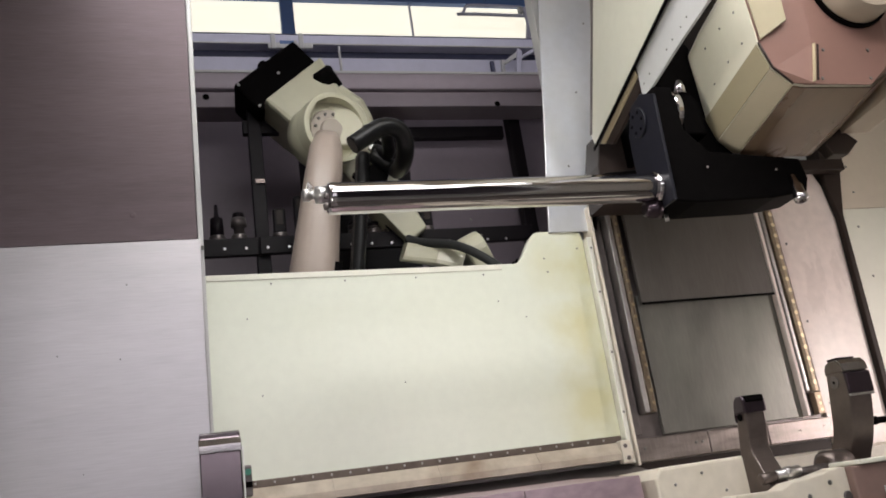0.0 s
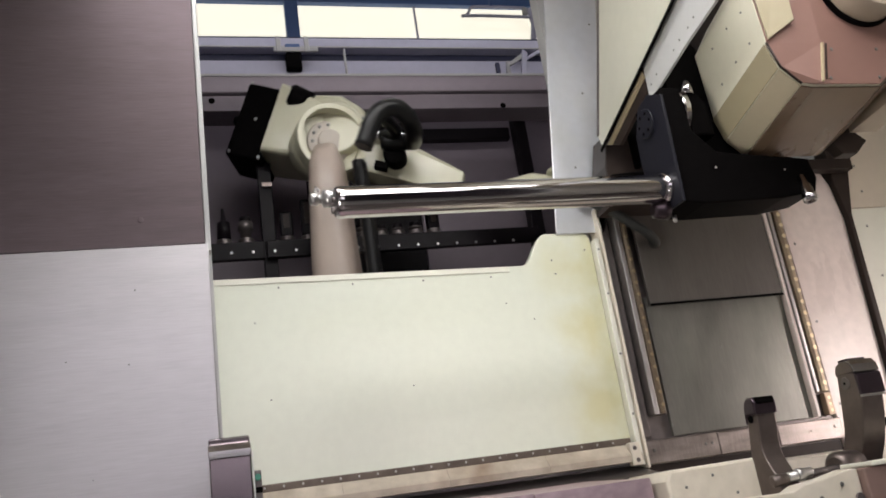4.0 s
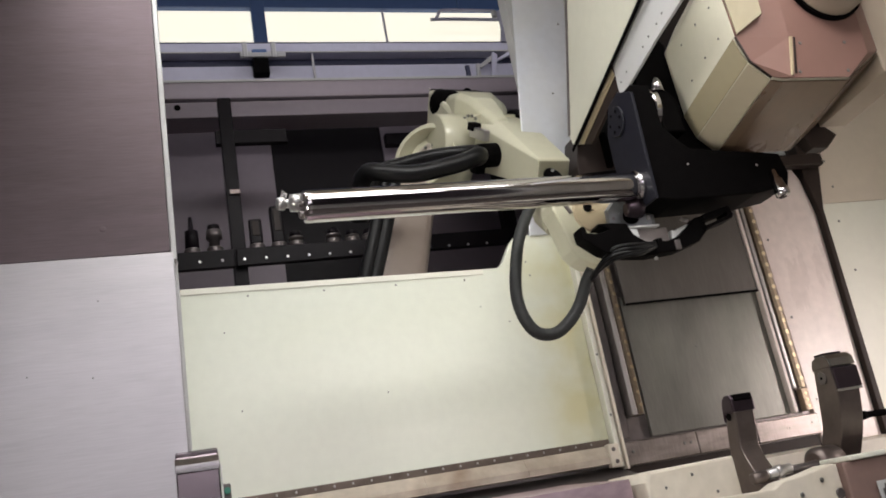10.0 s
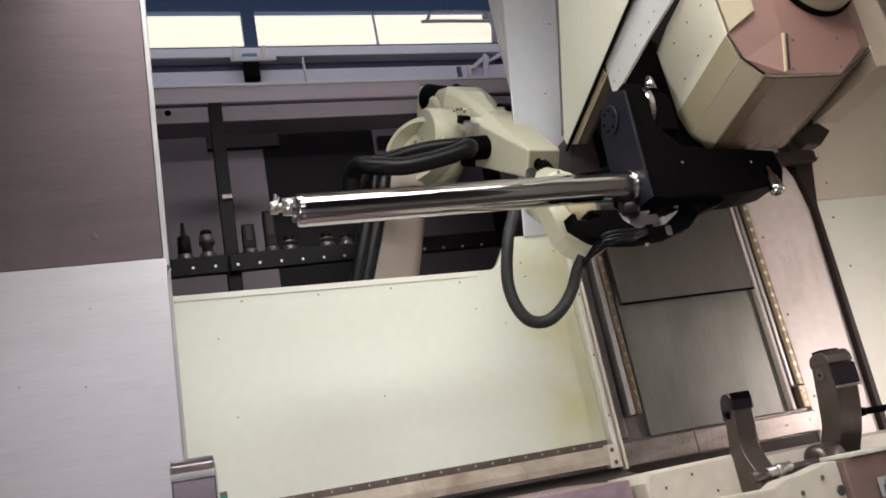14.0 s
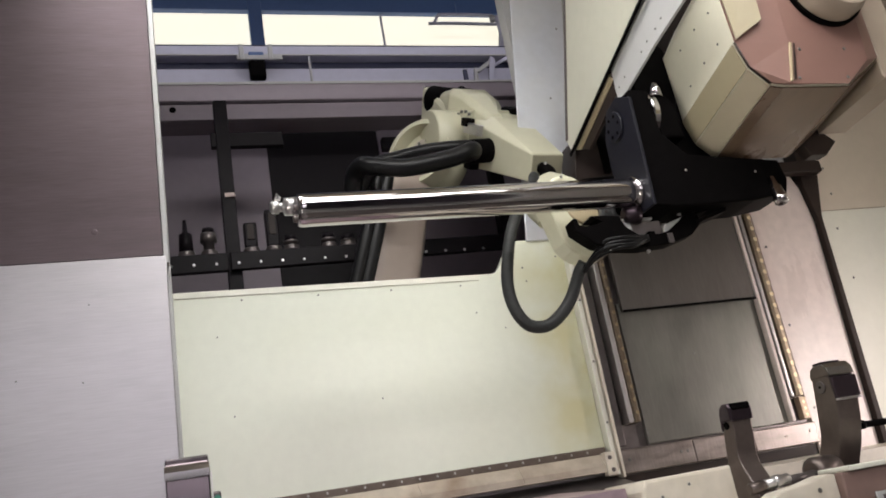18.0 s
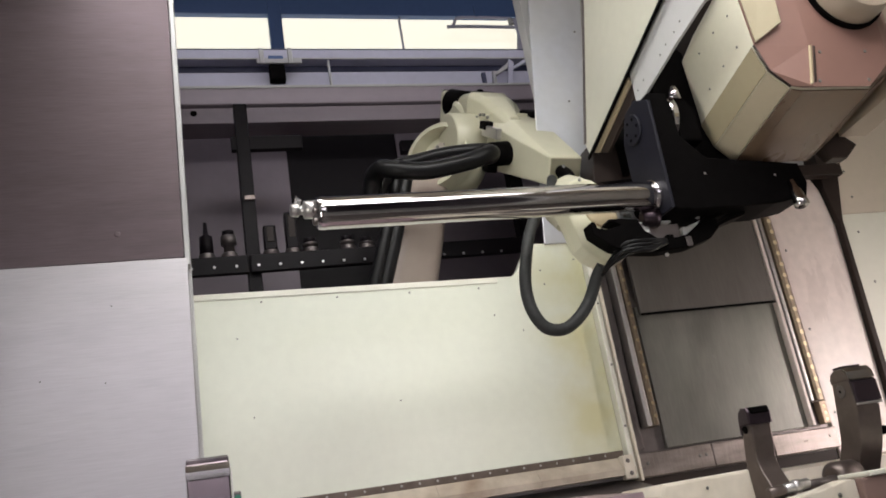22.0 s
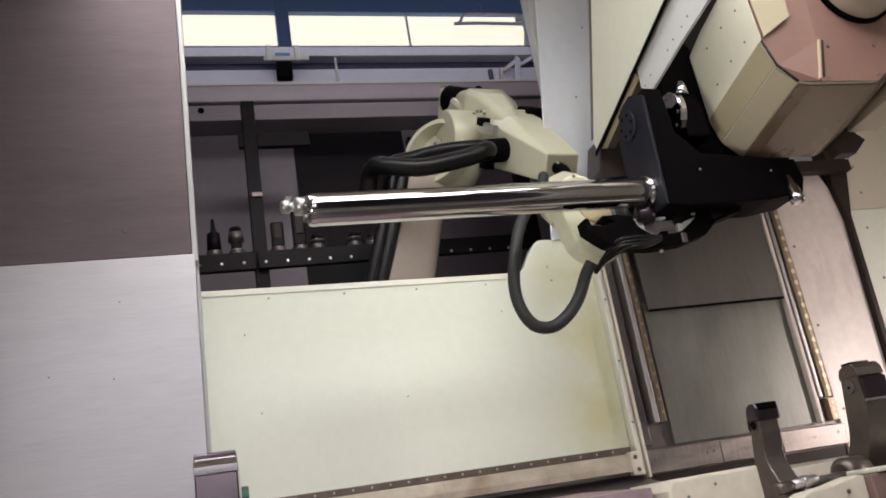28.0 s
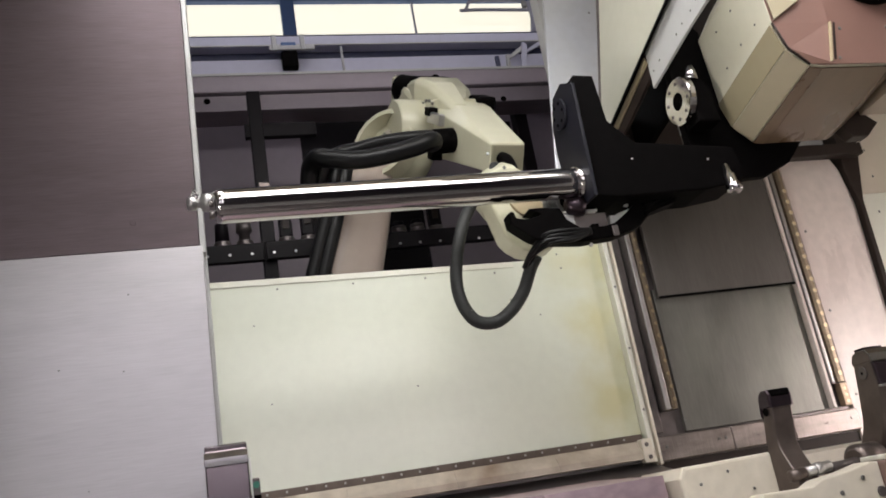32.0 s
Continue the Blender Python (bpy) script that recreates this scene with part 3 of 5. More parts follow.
part("lower_sheet", slab(B(), [(2.285, 0.6), (2.296, 1.820), (2.33, 1.820), (2.33, 0.6)], "x", -1.24, 0.005, 0.003), BRUSHLOW, left, "brushed stainless lower sheet with a bright reflection in its colour")
part("edge_strip", box(B(), (-0.002, 2.297, 1.80), (0.012, 2.335, 2.97), 0.002), WHITE, left, "bright folded edge")
part("return", box(B(), (-0.006, 2.336, 0.6), (0.012, 2.598, 2.97), 0.002), WHITE, left)
studs(left, [(-0.19, 2.2958, 1.70), (-0.36, 2.2945, 1.52), (-0.21, 2.294, 1.50), (-0.13, 2.2935, 1.30), (-0.30, 2.2925, 1.22)], (0, -1, 0), 0.0024, 0.002, SCREW)
part("dent", cyl(B(), (-0.17, 2.301, 1.90), (-0.17, 2.2994, 1.90), 0.016, 0.004, n=20), BRUSHED, left)

# ---- bed below ----
bed = thing("bed_cover", "worn bright steel bed covers with a dark gutter", "cover", (0.5, 2.2, 0.9), kind="structure")
part("gutter", slab(B(), [(2.64, 1.09), (2.47, 1.05), (2.47, 0.9), (2.64, 0.9)], "x", -1.2, 1.32, 0.003), DARKSTEEL, bed, "dark gutter")
for i in range(6):
    x0 = -0.85 + 0.3175 * i
    part("bed_sheet", slab(B(), [(2.468, 1.060 - 0.002 * (i % 2)), (2.05, 1.038 - 0.002 * (i % 2)), (2.03, 0.8), (2.468, 0.8)], "x", x0, x0 + 0.3155, 0.003), BEDMETAL, bed)
part("right_pan", slab(B(), [(2.60, 1.045), (2.25, 1.030), (2.25, 0.8), (2.60, 0.8)], "x", 1.325, 3.2, 0.003), YELLOWPAINT, bed, "pale chip pan")
# Box coloured dark brown for the shade between foot bars and pan.
part("pan_gap", box(B(), (1.325, 2.601, 0.95), (2.092, 2.637, 1.080)), DARKBROWN, bed, "dark box for the shaded gap under the foot bars")
part("apron", box(B(), (-1.25, 0.52, 0.0), (3.2, 1.69, 0.50)), DARKSTEEL, bed)


# ---- steady rest with its two arms ----
steady = thing("steady_rest", "cream and brown steady rest with two steel arms", "steady rest", (1.4, 2.0, 0.8))
part("body", slab(B(), [(1.075, 0.80), (1.42, 0.80), (1.42, 0.96), (1.335, 1.049), (1.085, 1.046), (1.068, 1.02)], "y", 2.00, 2.24, 0.008), YELLOWPAINT, steady, "aged cream painted body")
part("front_block", slab(B(), [(1.12, 0.78), (1.488, 0.78), (1.490, 0.984), (1.470, 0.988), (1.395, 0.974), (1.330, 0.968), (1.30, 0.955), (1.176, 0.957), (1.13, 0.93)], "y", 1.83, 1.893, 0.004), YELLOWPAINT, steady, "cream chamfered block")
part("housing", box(B(), (1.491, 1.81, 0.76), (1.80, 1.915, 0.985), 0.005), mat("brown_paint", (0.23, 0.15, 0.13), 0.4, stains=0.2), steady, "brown painted housing")
part("top_plate", box(B(), (1.51, 1.80, 0.986), (1.90, 1.915, 0.998), 0.003), CREAM, steady, "white top plate")
sign = part("sign", box(B(), (1.560, 1.796, 0.885), (1.600, 1.7995, 0.930), 0.001), WHITE, steady, "small white pictogram plate")
part("pictogram", box(B(), (1.570, 1.7945, 0.890), (1.582, 1.7958, 0.912)), DARKSTEEL, sign)
part("pictogram", box(B(), (1.578, 1.7945, 0.905), (1.593, 1.7958, 0.922)), DARKSTEEL, sign)
studs(steady, [(1.435, 1.83, 0.955), (1.37, 1.83, 0.93)], (0, -1, 0), 0.006, 0.004, SCREW)
studs(steady, [(1.475, 1.83, 0.918)], (0, -1, 0), 0.013, 0.006, DARKSTEEL)
studs(steady, [(1.12, 2.0, 1.0), (1.2, 2.0, 1.02), (1.26, 2.0, 0.97)], (0, -1, 0), 0.004, 0.003, SCREW)


def eased(pts, k=4):
    """A smooth line through the points."""
    out = []
    for i in range(len(pts) - 1):
        p0, p1, p2, p3 = pts[max(i - 1, 0)], pts[i], pts[i + 1], pts[min(i + 2, len(pts) - 1)]
        for j in range(k):
            s = j / k
            out.append(tuple(0.5 * (2 * b + (c - a) * s + (2 * a - 5 * b + 4 * c - d) * s * s + (3 * b - a - 3 * c + d) * s ** 3) for a, b, c, d in zip(p0, p1, p2, p3)))
    return out + [pts[-1]]


def bowed(x0, x1, fore_edge, rear_edge, bev=0.004):
    """A bowed bar of even width: its front and rear edges in y and z, drawn out along x."""
    return slab(B(), eased(fore_edge) + eased(rear_edge)[::-1], "x", x0, x1, bev)


arm = part("arm", bowed(1.327, 1.385, [(1.941, 1.160), (1.944, 1.12), (1.953, 1.075), (1.950, 1.045), (1.934, 1.015), (1.915, 0.98), (1.91, 0.93)],
                        [(1.976, 1.165), (1.990, 1.12), (2.000, 1.08), (2.008, 1.04), (2.016, 1.0), (2.02, 0.93)]), ARMSTEEL, steady, "bowed steel steady arm")
part("arm_head", slab(B(), [(1.936, 1.150), (1.934, 1.182), (1.942, 1.194), (1.962, 1.196), (1.976, 1.188), (1.984, 1.172), (1.990, 1.13), (1.978, 1.150)], "x", 1.322, 1.390, 0.005), CLAMPSTEEL, arm, "dark rounded arm head")
part("pad", box(B(), (1.330, 1.930, 1.176), (1.384, 1.952, 1.1935), 0.004), BLACK, arm, "black wear pad")
part("pin_eye", cyl(B(), (1.3265, 1.966, 1.142), (1.3235, 1.966, 1.142), 0.010, n=20, bev=0.001), BLACK, arm, "dark pivot eye")
part("pin_boss", cyl(B(), (1.30, 1.905, 0.983), (1.345, 1.905, 0.986), 0.0145, n=24, bev=0.004), ARMSTEEL, arm, "steel pin boss")
pin = part("pin", cyl(B(), (1.346, 1.905, 0.987), (1.418, 1.905, 0.994), 0.0125, n=24, bev=0.003), STEEL, arm, "bright steel hinge pin")
part("collar", cyl(B(), (1.372, 1.905, 0.9895), (1.392, 1.905, 0.9915), 0.0155, n=24, bev=0.002), STEEL, pin)
big = part("arm", bowed(1.655, 1.728, [(1.945, 1.235), (1.941, 1.17), (1.948, 1.13), (1.960, 1.09), (1.980, 1.045), (2.010, 0.995), (2.02, 0.96)],
                        [(2.008, 1.240), (2.020, 1.18), (2.030, 1.13), (2.042, 1.08), (2.065, 1.04), (2.09, 1.0), (2.10, 0.96)]), ARMSTEEL, steady, "broad bowed steel steady arm")
part("arm_head", slab(B(), [(1.938, 1.228), (1.942, 1.248), (1.958, 1.262), (1.985, 1.264), (2.004, 1.256), (2.012, 1.240), (2.012, 1.228)], "x", 1.653, 1.730, 0.004), ARMSTEEL, big, "rounded arm head")
# Bands and dark pad put the polished arm's highlights and reflection into parts.
part("band", slab(B(), [(1.936, 1.229), (1.940, 1.249), (1.952, 1.2605), (1.950, 1.263), (1.937, 1.250), (1.933, 1.229)], "x", 1.651, 1.732, 0.001), CHROME, big, "bright highlight band over the nose")
part("top_cap", box(B(), (1.662, 1.962, 1.2645), (1.722, 2.0, 1.270), 0.002), CLAMPSTEEL, big, "dark top pad")
part("pad", slab(B(), [(1.930, 1.168), (1.929, 1.222), (1.9385, 1.2275), (1.943, 1.2275), (1.940, 1.168)], "x", 1.652, 1.731, 0.003), CLAMPSTEEL, big, "dark plate for a reflection on the polished front")
part("band", box(B(), (1.653, 1.929, 1.161), (1.730, 1.9395, 1.167), 0.002), STEEL, big, "bright highlight band")
eye = part("pin_eye", cyl(B(), (1.6545, 1.982, 1.205), (1.6515, 1.982, 1.205), 0.017, n=24, bev=0.001), DARKSTEEL, big, "dark pivot eye")
part("eye_hole", cyl(B(), (1.6512, 1.982, 1.205), (1.6500, 1.982, 1.205), 0.004, n=12), BLACK, eye)
part("rod", cyl(B(), (1.729, 1.97, 1.092), (2.3, 1.97, 1.085), 0.009, n=14), BLACK, big, "black coolant rod")
part("rod_nut", cyl(B(), (1.730, 1.97, 1.092), (1.742, 1.97, 1.0918), 0.013, n=6), BLACK, big)
part("knuckle", cyl(B(), (1.555, 1.99, 0.995), (1.654, 2.02, 0.995), 0.038, n=28, bev=0.014), ARMSTEEL, big, "rounded pivot knuckle")
part("cross_pin", cyl(B(), (1.42, 1.95, 0.985), (1.556, 1.98, 0.99), 0.012, n=16), DARKSTEEL, steady, "dark steel cross pin")

# clamp block at the other end
clamp = thing("clamp_jaw", "bright steel clamp jaw with rounded top", "clamp", (0.02, 1.95, 0.95))
bow = [(1.893 + 0.055 * (1 - math.cos(a)), 1.190 + 0.055 * math.sin(a)) for a in (0, 0.26, 0.52, 0.79, 1.05, 1.31, 1.571)]
part("jaw", slab(B(), [(1.893, 0.9)] + bow + [(2.03, 1.245), (2.03, 0.9)], "x", -0.022, 0.064, 0.003), JAWSTEEL, clamp)
# The jaw's top highlight and darker lower front are put into two plates.
part("pad", slab(B(), [(1.8925, 1.196), (1.8935, 1.210), (1.900, 1.2225), (1.898, 1.2245), (1.889, 1.211), (1.888, 1.196)], "x", -0.023, 0.065, 0.001), CHROME, clamp, "bright strip for the highlight on the rounded top")
part("pad_low", box(B(), (-0.021, 1.888, 0.95), (0.063, 1.8925, 1.075), 0.002), CLAMPSTEEL, clamp, "dark plum plate for the shaded lower front")
part("stop", box(B(), (0.067, 1.92, 1.10), (0.084, 1.96, 1.165), 0.003), DARKSTEEL, clamp, "small dark stop block")
part("notch", box(B(), (0.0665, 1.9165, 1.118), (0.0845, 1.9198, 1.130), 0.001), BLACK, clamp)
part("edge", box(B(), (0.0655, 1.891, 0.95), (0.0685, 1.915, 1.205), 0.001), ALU, clamp, "bright worn edge")
part("plug", cyl(B(), (0.076, 1.918, 1.15), (0.076, 1.91, 1.15), 0.007, n=12), GREEN, clamp, "green plug")
part("foot", box(B(), (-0.10, 1.86, 0.80), (0.12, 2.06, 0.90), 0.006), DARKSTEEL, clamp)

# ---- covers of the milling column ----
col = thing("column_cover", "pale sheet covers of the milling column", "cover", (1.4, 2.2, 2.0), kind="structure")
part("side_sheet", slab(B(), [(2.242, 2.602), (2.10, 2.97), (1.72, 2.97), (1.72, 2.372), (1.851, 2.331), (2.43, 2.146), (2.445, 2.19)], "x", 1.330, 1.342, 0.002), COLPAINT, col, "pale yellow-cream column side sheet")
part("edge_seal", slab(B(), [(2.245, 2.602), (2.103, 2.97), (2.093, 2.97), (2.235, 2.602), (2.433, 2.19), (2.445, 2.19)], "x", 1.326, 1.3295), DARKSTEEL, col, "dark seam along the sheet edge")
part("edge_strip", slab(B(), [(2.44, 2.140), (1.72, 2.369), (1.72, 2.358), (2.44, 2.129)], "x", 1.326, 1.332, 0.001), BLACK, col, "black edge seal")
part("inner_sheet", slab(B(), [(1.842, 2.382), (1.596, 2.205), (1.690, 2.218), (1.859, 2.192), (2.107, 2.142), (2.102, 2.272)], "x", 1.348, 1.358, 0.002), WHITE, col, "white inner sheet with holes")
# Dark brown strip stands in for the black gap's shade.
part("wiper", slab(B(), [(2.105, 2.274), (2.090, 2.188), (2.344, 2.108), (2.453, 2.161)], "x", 1.350, 1.362, 0.002), DARKBROWN, col, "dark strip for the shaded gap beside the tan lip")
part("wiper_lip", slab(B(), [(2.115, 2.253), (2.103, 2.226), (2.393, 2.132), (2.423, 2.147)], "x", 1.346, 1.352, 0.001), TAN, col, "pale tan wiper lip")
studs(col, [(1.348, y, z) for y, z in [(1.798, 2.238), (1.834, 2.228), (1.886, 2.221), (1.924, 2.211), (2.037, 2.197), (2.079, 2.186)]], (-1, 0, 0), 0.0036, 0.002, SCREW)
# Dark plates put the shade into the gaps behind the column covers.
part("gap_shade", box(B(), (1.56, 1.62, 2.32), (1.59, 2.3, 2.96), 0.004), DARKBROWN, col)
part("gap_shade", slab(B(), [(2.55, 2.04), (2.23, 2.10), (2.16, 2.22), (2.23, 2.45), (2.55, 2.40)], "x", 1.44, 1.46), BLACK, col)
part("gap_shade", slab(B(), [(1.322, 1.93), (1.332, 2.076), (1.364, 2.205), (1.62, 2.20), (1.62, 1.93)], "y", 2.44, 2.56, 0.004), DARKBROWN, col)
part("guard_pipe", cyl(B(), (1.30, 2.36, 1.98), (1.42, 2.36, 1.99), 0.028, n=24, bev=0.004), BLACK, col)

# ---- milling head ----
head = thing("milling_head", "cream faceted milling head with a rosy front", "milling head", (1.7, 1.85, 1.98))
OCT = [(1.466, 2.312), (1.474, 2.095), (1.497, 2.020), (1.548, 1.971), (1.584, 1.966), (1.803, 1.967), (1.932, 2.05), (1.94, 2.36), (1.85, 2.46), (1.57, 2.46)]
REAR = [(x + 0.030, z - 0.053) for x, z in OCT]
part("body", loft(B(), [[V(x, 1.70, z) for x, z in OCT], [V(x, 2.04, z) for x, z in REAR]], 0.003), HEADPAINT, head, "cream faceted casing with rivets")


def skin(a, b, out, trim=0.0):
    """A thin cover sheet on one facet of the head, between two corners of its outline."""
    k = len(OCT)
    rim = [V(OCT[a][0], 1.702 + trim, OCT[a][1]), V(OCT[b % k][0], 1.702 + trim, OCT[b % k][1]), V(REAR[b % k][0], 2.038, REAR[b % k][1]), V(REAR[a][0], 2.038, REAR[a][1])]
    n = (rim[1] - rim[0]).cross(rim[3] - rim[0]).normalized()
    mid = sum(rim, V(0, 0, 0)) / 4
    n = n if n.dot(mid - V(1.72, 1.87, 2.2)) > 0 else -n
    rim = [p + (mid - p) * 0.012 for p in rim]
    return loft(B(), [[p + n * 0.0035 for p in rim], [p + n * (0.0035 + out) for p in rim]], 0.0008)


# These sheets carry the tone that light and shade give each facet.
part("facet_sheet", skin(1, 2, 0.002), HEADTAN, head, "facet sheet in the shaded tan of its face")
part("facet_sheet", skin(2, 3, 0.002), HEADPALE, head, "facet sheet in a paler shaded tan")
part("under_cover", skin(4, 5, 0.003), HEADUNDER, head, "glossy under cover with smears, brown for its shade")
part("under_cover", skin(5, 6, 0.003), HEADUNDER, head, "glossy under cover with smears, brown for its shade")
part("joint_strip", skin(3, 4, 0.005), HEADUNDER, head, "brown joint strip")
FACE = [(1.590, 2.46), (1.632, 2.215), (1.624, 2.078), (1.590, 1.960), (1.600, 1.955), (1.776, 1.954), (1.868, 2.029), (1.89, 2.33), (1.80, 2.42), (1.60, 2.44)]
front = [[V(x, 1.699, z) for x, z in OCT], [V(x, 1.675, z) for x, z in FACE]]
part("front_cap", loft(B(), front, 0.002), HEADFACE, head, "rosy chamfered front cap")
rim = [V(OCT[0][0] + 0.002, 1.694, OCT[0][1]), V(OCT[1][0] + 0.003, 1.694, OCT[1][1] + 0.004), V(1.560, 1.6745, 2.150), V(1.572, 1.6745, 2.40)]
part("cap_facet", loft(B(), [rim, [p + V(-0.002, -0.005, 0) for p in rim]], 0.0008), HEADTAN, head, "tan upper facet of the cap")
part("edge_strip", slab(B(), [(1.588, 1.962), (1.595, 1.962), (1.629, 2.078), (1.622, 2.078)], "y", 1.668, 1.6745, 0.001), TAN, head, "bright edge strip")
part("edge_strip", slab(B(), [(1.604, 1.968), (1.610, 1.968), (1.642, 2.078), (1.637, 2.078)], "y", 1.672, 1.6745, 0.001), DARKBROWN, head, "dark joint beside the edge strip")
part("seam", hose(B(), [(1.474, 1.699, 2.095), (1.497, 1.699, 2.020), (1.548, 1.699, 1.971)], 0.0035, n=6, step=1), DARKBROWN, head, "dark joint of the front cap")
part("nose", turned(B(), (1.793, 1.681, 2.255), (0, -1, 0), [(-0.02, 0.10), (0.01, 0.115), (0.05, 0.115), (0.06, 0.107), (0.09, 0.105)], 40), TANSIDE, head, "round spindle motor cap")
part("nose_seal", pipe(B(), (1.793, 1.681, 2.255), (0, -1, 0), 0.124, 0.116, 0.02), BLACK, head, "black ring seal")
part("side_box", slab(B(), [(1.932, 1.985), (2.03, 1.985), (2.03, 2.44), (1.932, 2.44)], "y", 1.70, 2.04, 0.005, shift=(0.05, 0.0)), TANSIDE, head, "cream side casing, browned for its shade")
part("side_foot", slab(B(), [(1.905, 1.967), (1.984, 2.009), (2.042, 1.960), (1.992, 1.916), (1.936, 1.917)], "y", 2.041, 2.085, 0.004), DARKBROWN, head, "dark brown foot block")
studs(head, [(1.474, 1.76, 2.13), (1.474, 1.76, 2.23), (1.479, 1.84, 2.12), (1.479, 1.84, 2.23), (1.484, 1.93, 2.10), (1.484, 1.93, 2.22)], (-1, 0, 0), 0.0036, 0.003, SCREW)
studs(head, [(1.652, 1.675, 2.060), (1.80, 1.675, 2.062), (1.622, 1.675, 1.972), (1.78, 1.675, 1.974)], (0, -1, 0), 0.005, 0.003, SCREW)

nose = thing("tool_mount", "black pointed tool mount with a bright coupling ring", "tool mount", (1.5, 2.0, 1.9))
arc = [(1.510, 2.294), (1.510, 2.075), (1.570, 1.990), (1.640, 1.948), (1.762, 1.925)]
part("plate", slab(B(), arc + [(1.690, 1.850), (1.60, 1.81), (1.40, 1.80), (1.375, 1.93), (1.372, 2.09), (1.376, 2.177), (1.478, 2.330)], "y", 2.045, 2.075, 0.003), BLACK, nose)
part("boss", slab(B(), [(1.377, 1.96), (1.45, 1.96), (1.45, 2.06), (1.42, 2.10), (1.377, 2.10)], "y", 1.975, 2.044, 0.006), BLACK, nose)
ring = part("coupling_ring", pipe(B(), (1.376, 2.015, 2.045), (-1, 0, 0), 0.070, 0.026, 0.022), CHROME, nose, "bright steel coupling ring with bolt holes")
studs(ring, [(1.354, 2.015 + 0.052 * math.cos(a * math.pi / 4 + 0.2), 2.045 + 0.052 * math.sin(a * math.pi / 4 + 0.2)) for a in range(8)], (-1, 0, 0), 0.0055, 0.002, DARKSTEEL, "bolt")
part("pin", turned(B(), (1.398, 1.985, 2.095), (0.1, 0, 1), [(0, 0.018), (0.03, 0.014), (0.045, 0.008), (0.052, 0.003)], 18), CHROME, nose, "bright pointed locating pin")

# ---- rear cell behind the opening ----
cell = thing("cell_beam", "pale steel cross beam of the robot cell", "beam", (0.8, 3.3, 2.76), kind="structure")
part("top_flange", box(B(), (-0.8, 3.28, 2.842), (2.6, 3.44, 2.925), 0.006), BEAM, cell)
part("web", box(B(), (-0.8, 3.30, 2.765), (2.6, 3.44, 2.838), 0.004), BEAM, cell)
part("top_edge", box(B(), (-0.8, 3.275, 2.918), (2.6, 3.30, 2.930), 0.002), WHITE, cell)
studs(cell, [(0.058, 3.30, 2.813), (1.355, 3.30, 2.775)], (0, -1, 0), 0.014, 0.004, BLACK, "bolt")
structure("wall_cell_rear", box(B(), (-0.9, 3.62, 0.0), (0.46, 3.66, 2.90), 0.002), CELLWALL, "grey sheet rear wall of the robot cell", "wall")
structure("wall_cell_rear_far", box(B(), (0.985, 3.62, 0.0), (2.6, 3.66, 2.90), 0.002), CELLWALL, "grey sheet rear wall of the robot cell", "wall")
# Flat black sheet instead of a recess: its shade is the colour.
structure("wall_cell_dark", box(B(), (0.46, 3.63, 0.0), (0.985, 3.66, 2.90), 0.002), PLUMBLACK, "black sheet for the shade of the cell's recess", "wall")
structure("wall_cell_left", box(B(), (-0.95, 2.7, 0.0), (-0.9, 4.6, 2.80)), CELLWALL, "grey sheet side wall of the robot cell", "wall")
structure("wall_cell_right", box(B(), (2.6, 2.7, 0.0), (2.65, 4.6, 3.6)), WHITE, "white side wall of the robot cell", "wall")

rack = thing("tool_rack", "black steel tool rack with pale bolts", "rack", (0.6, 3.12, 0.0))
part("post", box(B(), (0.210, 3.13, 0.0), (0.262, 3.18, 2.76), 0.003), PLUMBLACK, rack)
part("post", box(B(), (1.455, 3.45, 0.0), (1.515, 3.51, 2.86), 0.003), PLUMBLACK, rack)
part("top_bar", box(B(), (0.19, 3.14, 2.56), (0.47, 3.17, 2.62), 0.003), PLUMBLACK, rack)
part("collar", box(B(), (0.222, 3.118, 2.335), (0.262, 3.129, 2.355), 0.002), ARMSTEEL, rack, "steel clamp collar")
part("shelf", box(B(), (-0.3, 3.10, 2.035), (0.215, 3.125, 2.105), 0.003), PLUMBLACK, rack)
part("shelf", slab(B(), [(0.222, 2.036), (1.30, 2.042), (1.335, 2.075), (1.335, 2.106), (0.222, 2.106)], "y", 3.10, 3.125, 0.003), PLUMBLACK, rack)
part("frame_bar", box(B(), (0.98, 3.52, 2.715), (1.454, 3.56, 2.775), 0.003), PLUMBLACK, rack)
studs(rack, [(-0.15 + 0.08 * i, 3.10, 2.066 - 0.001 * i) for i in range(18)], (0, -1, 0), 0.0055, 0.004, STEEL, "bolt")


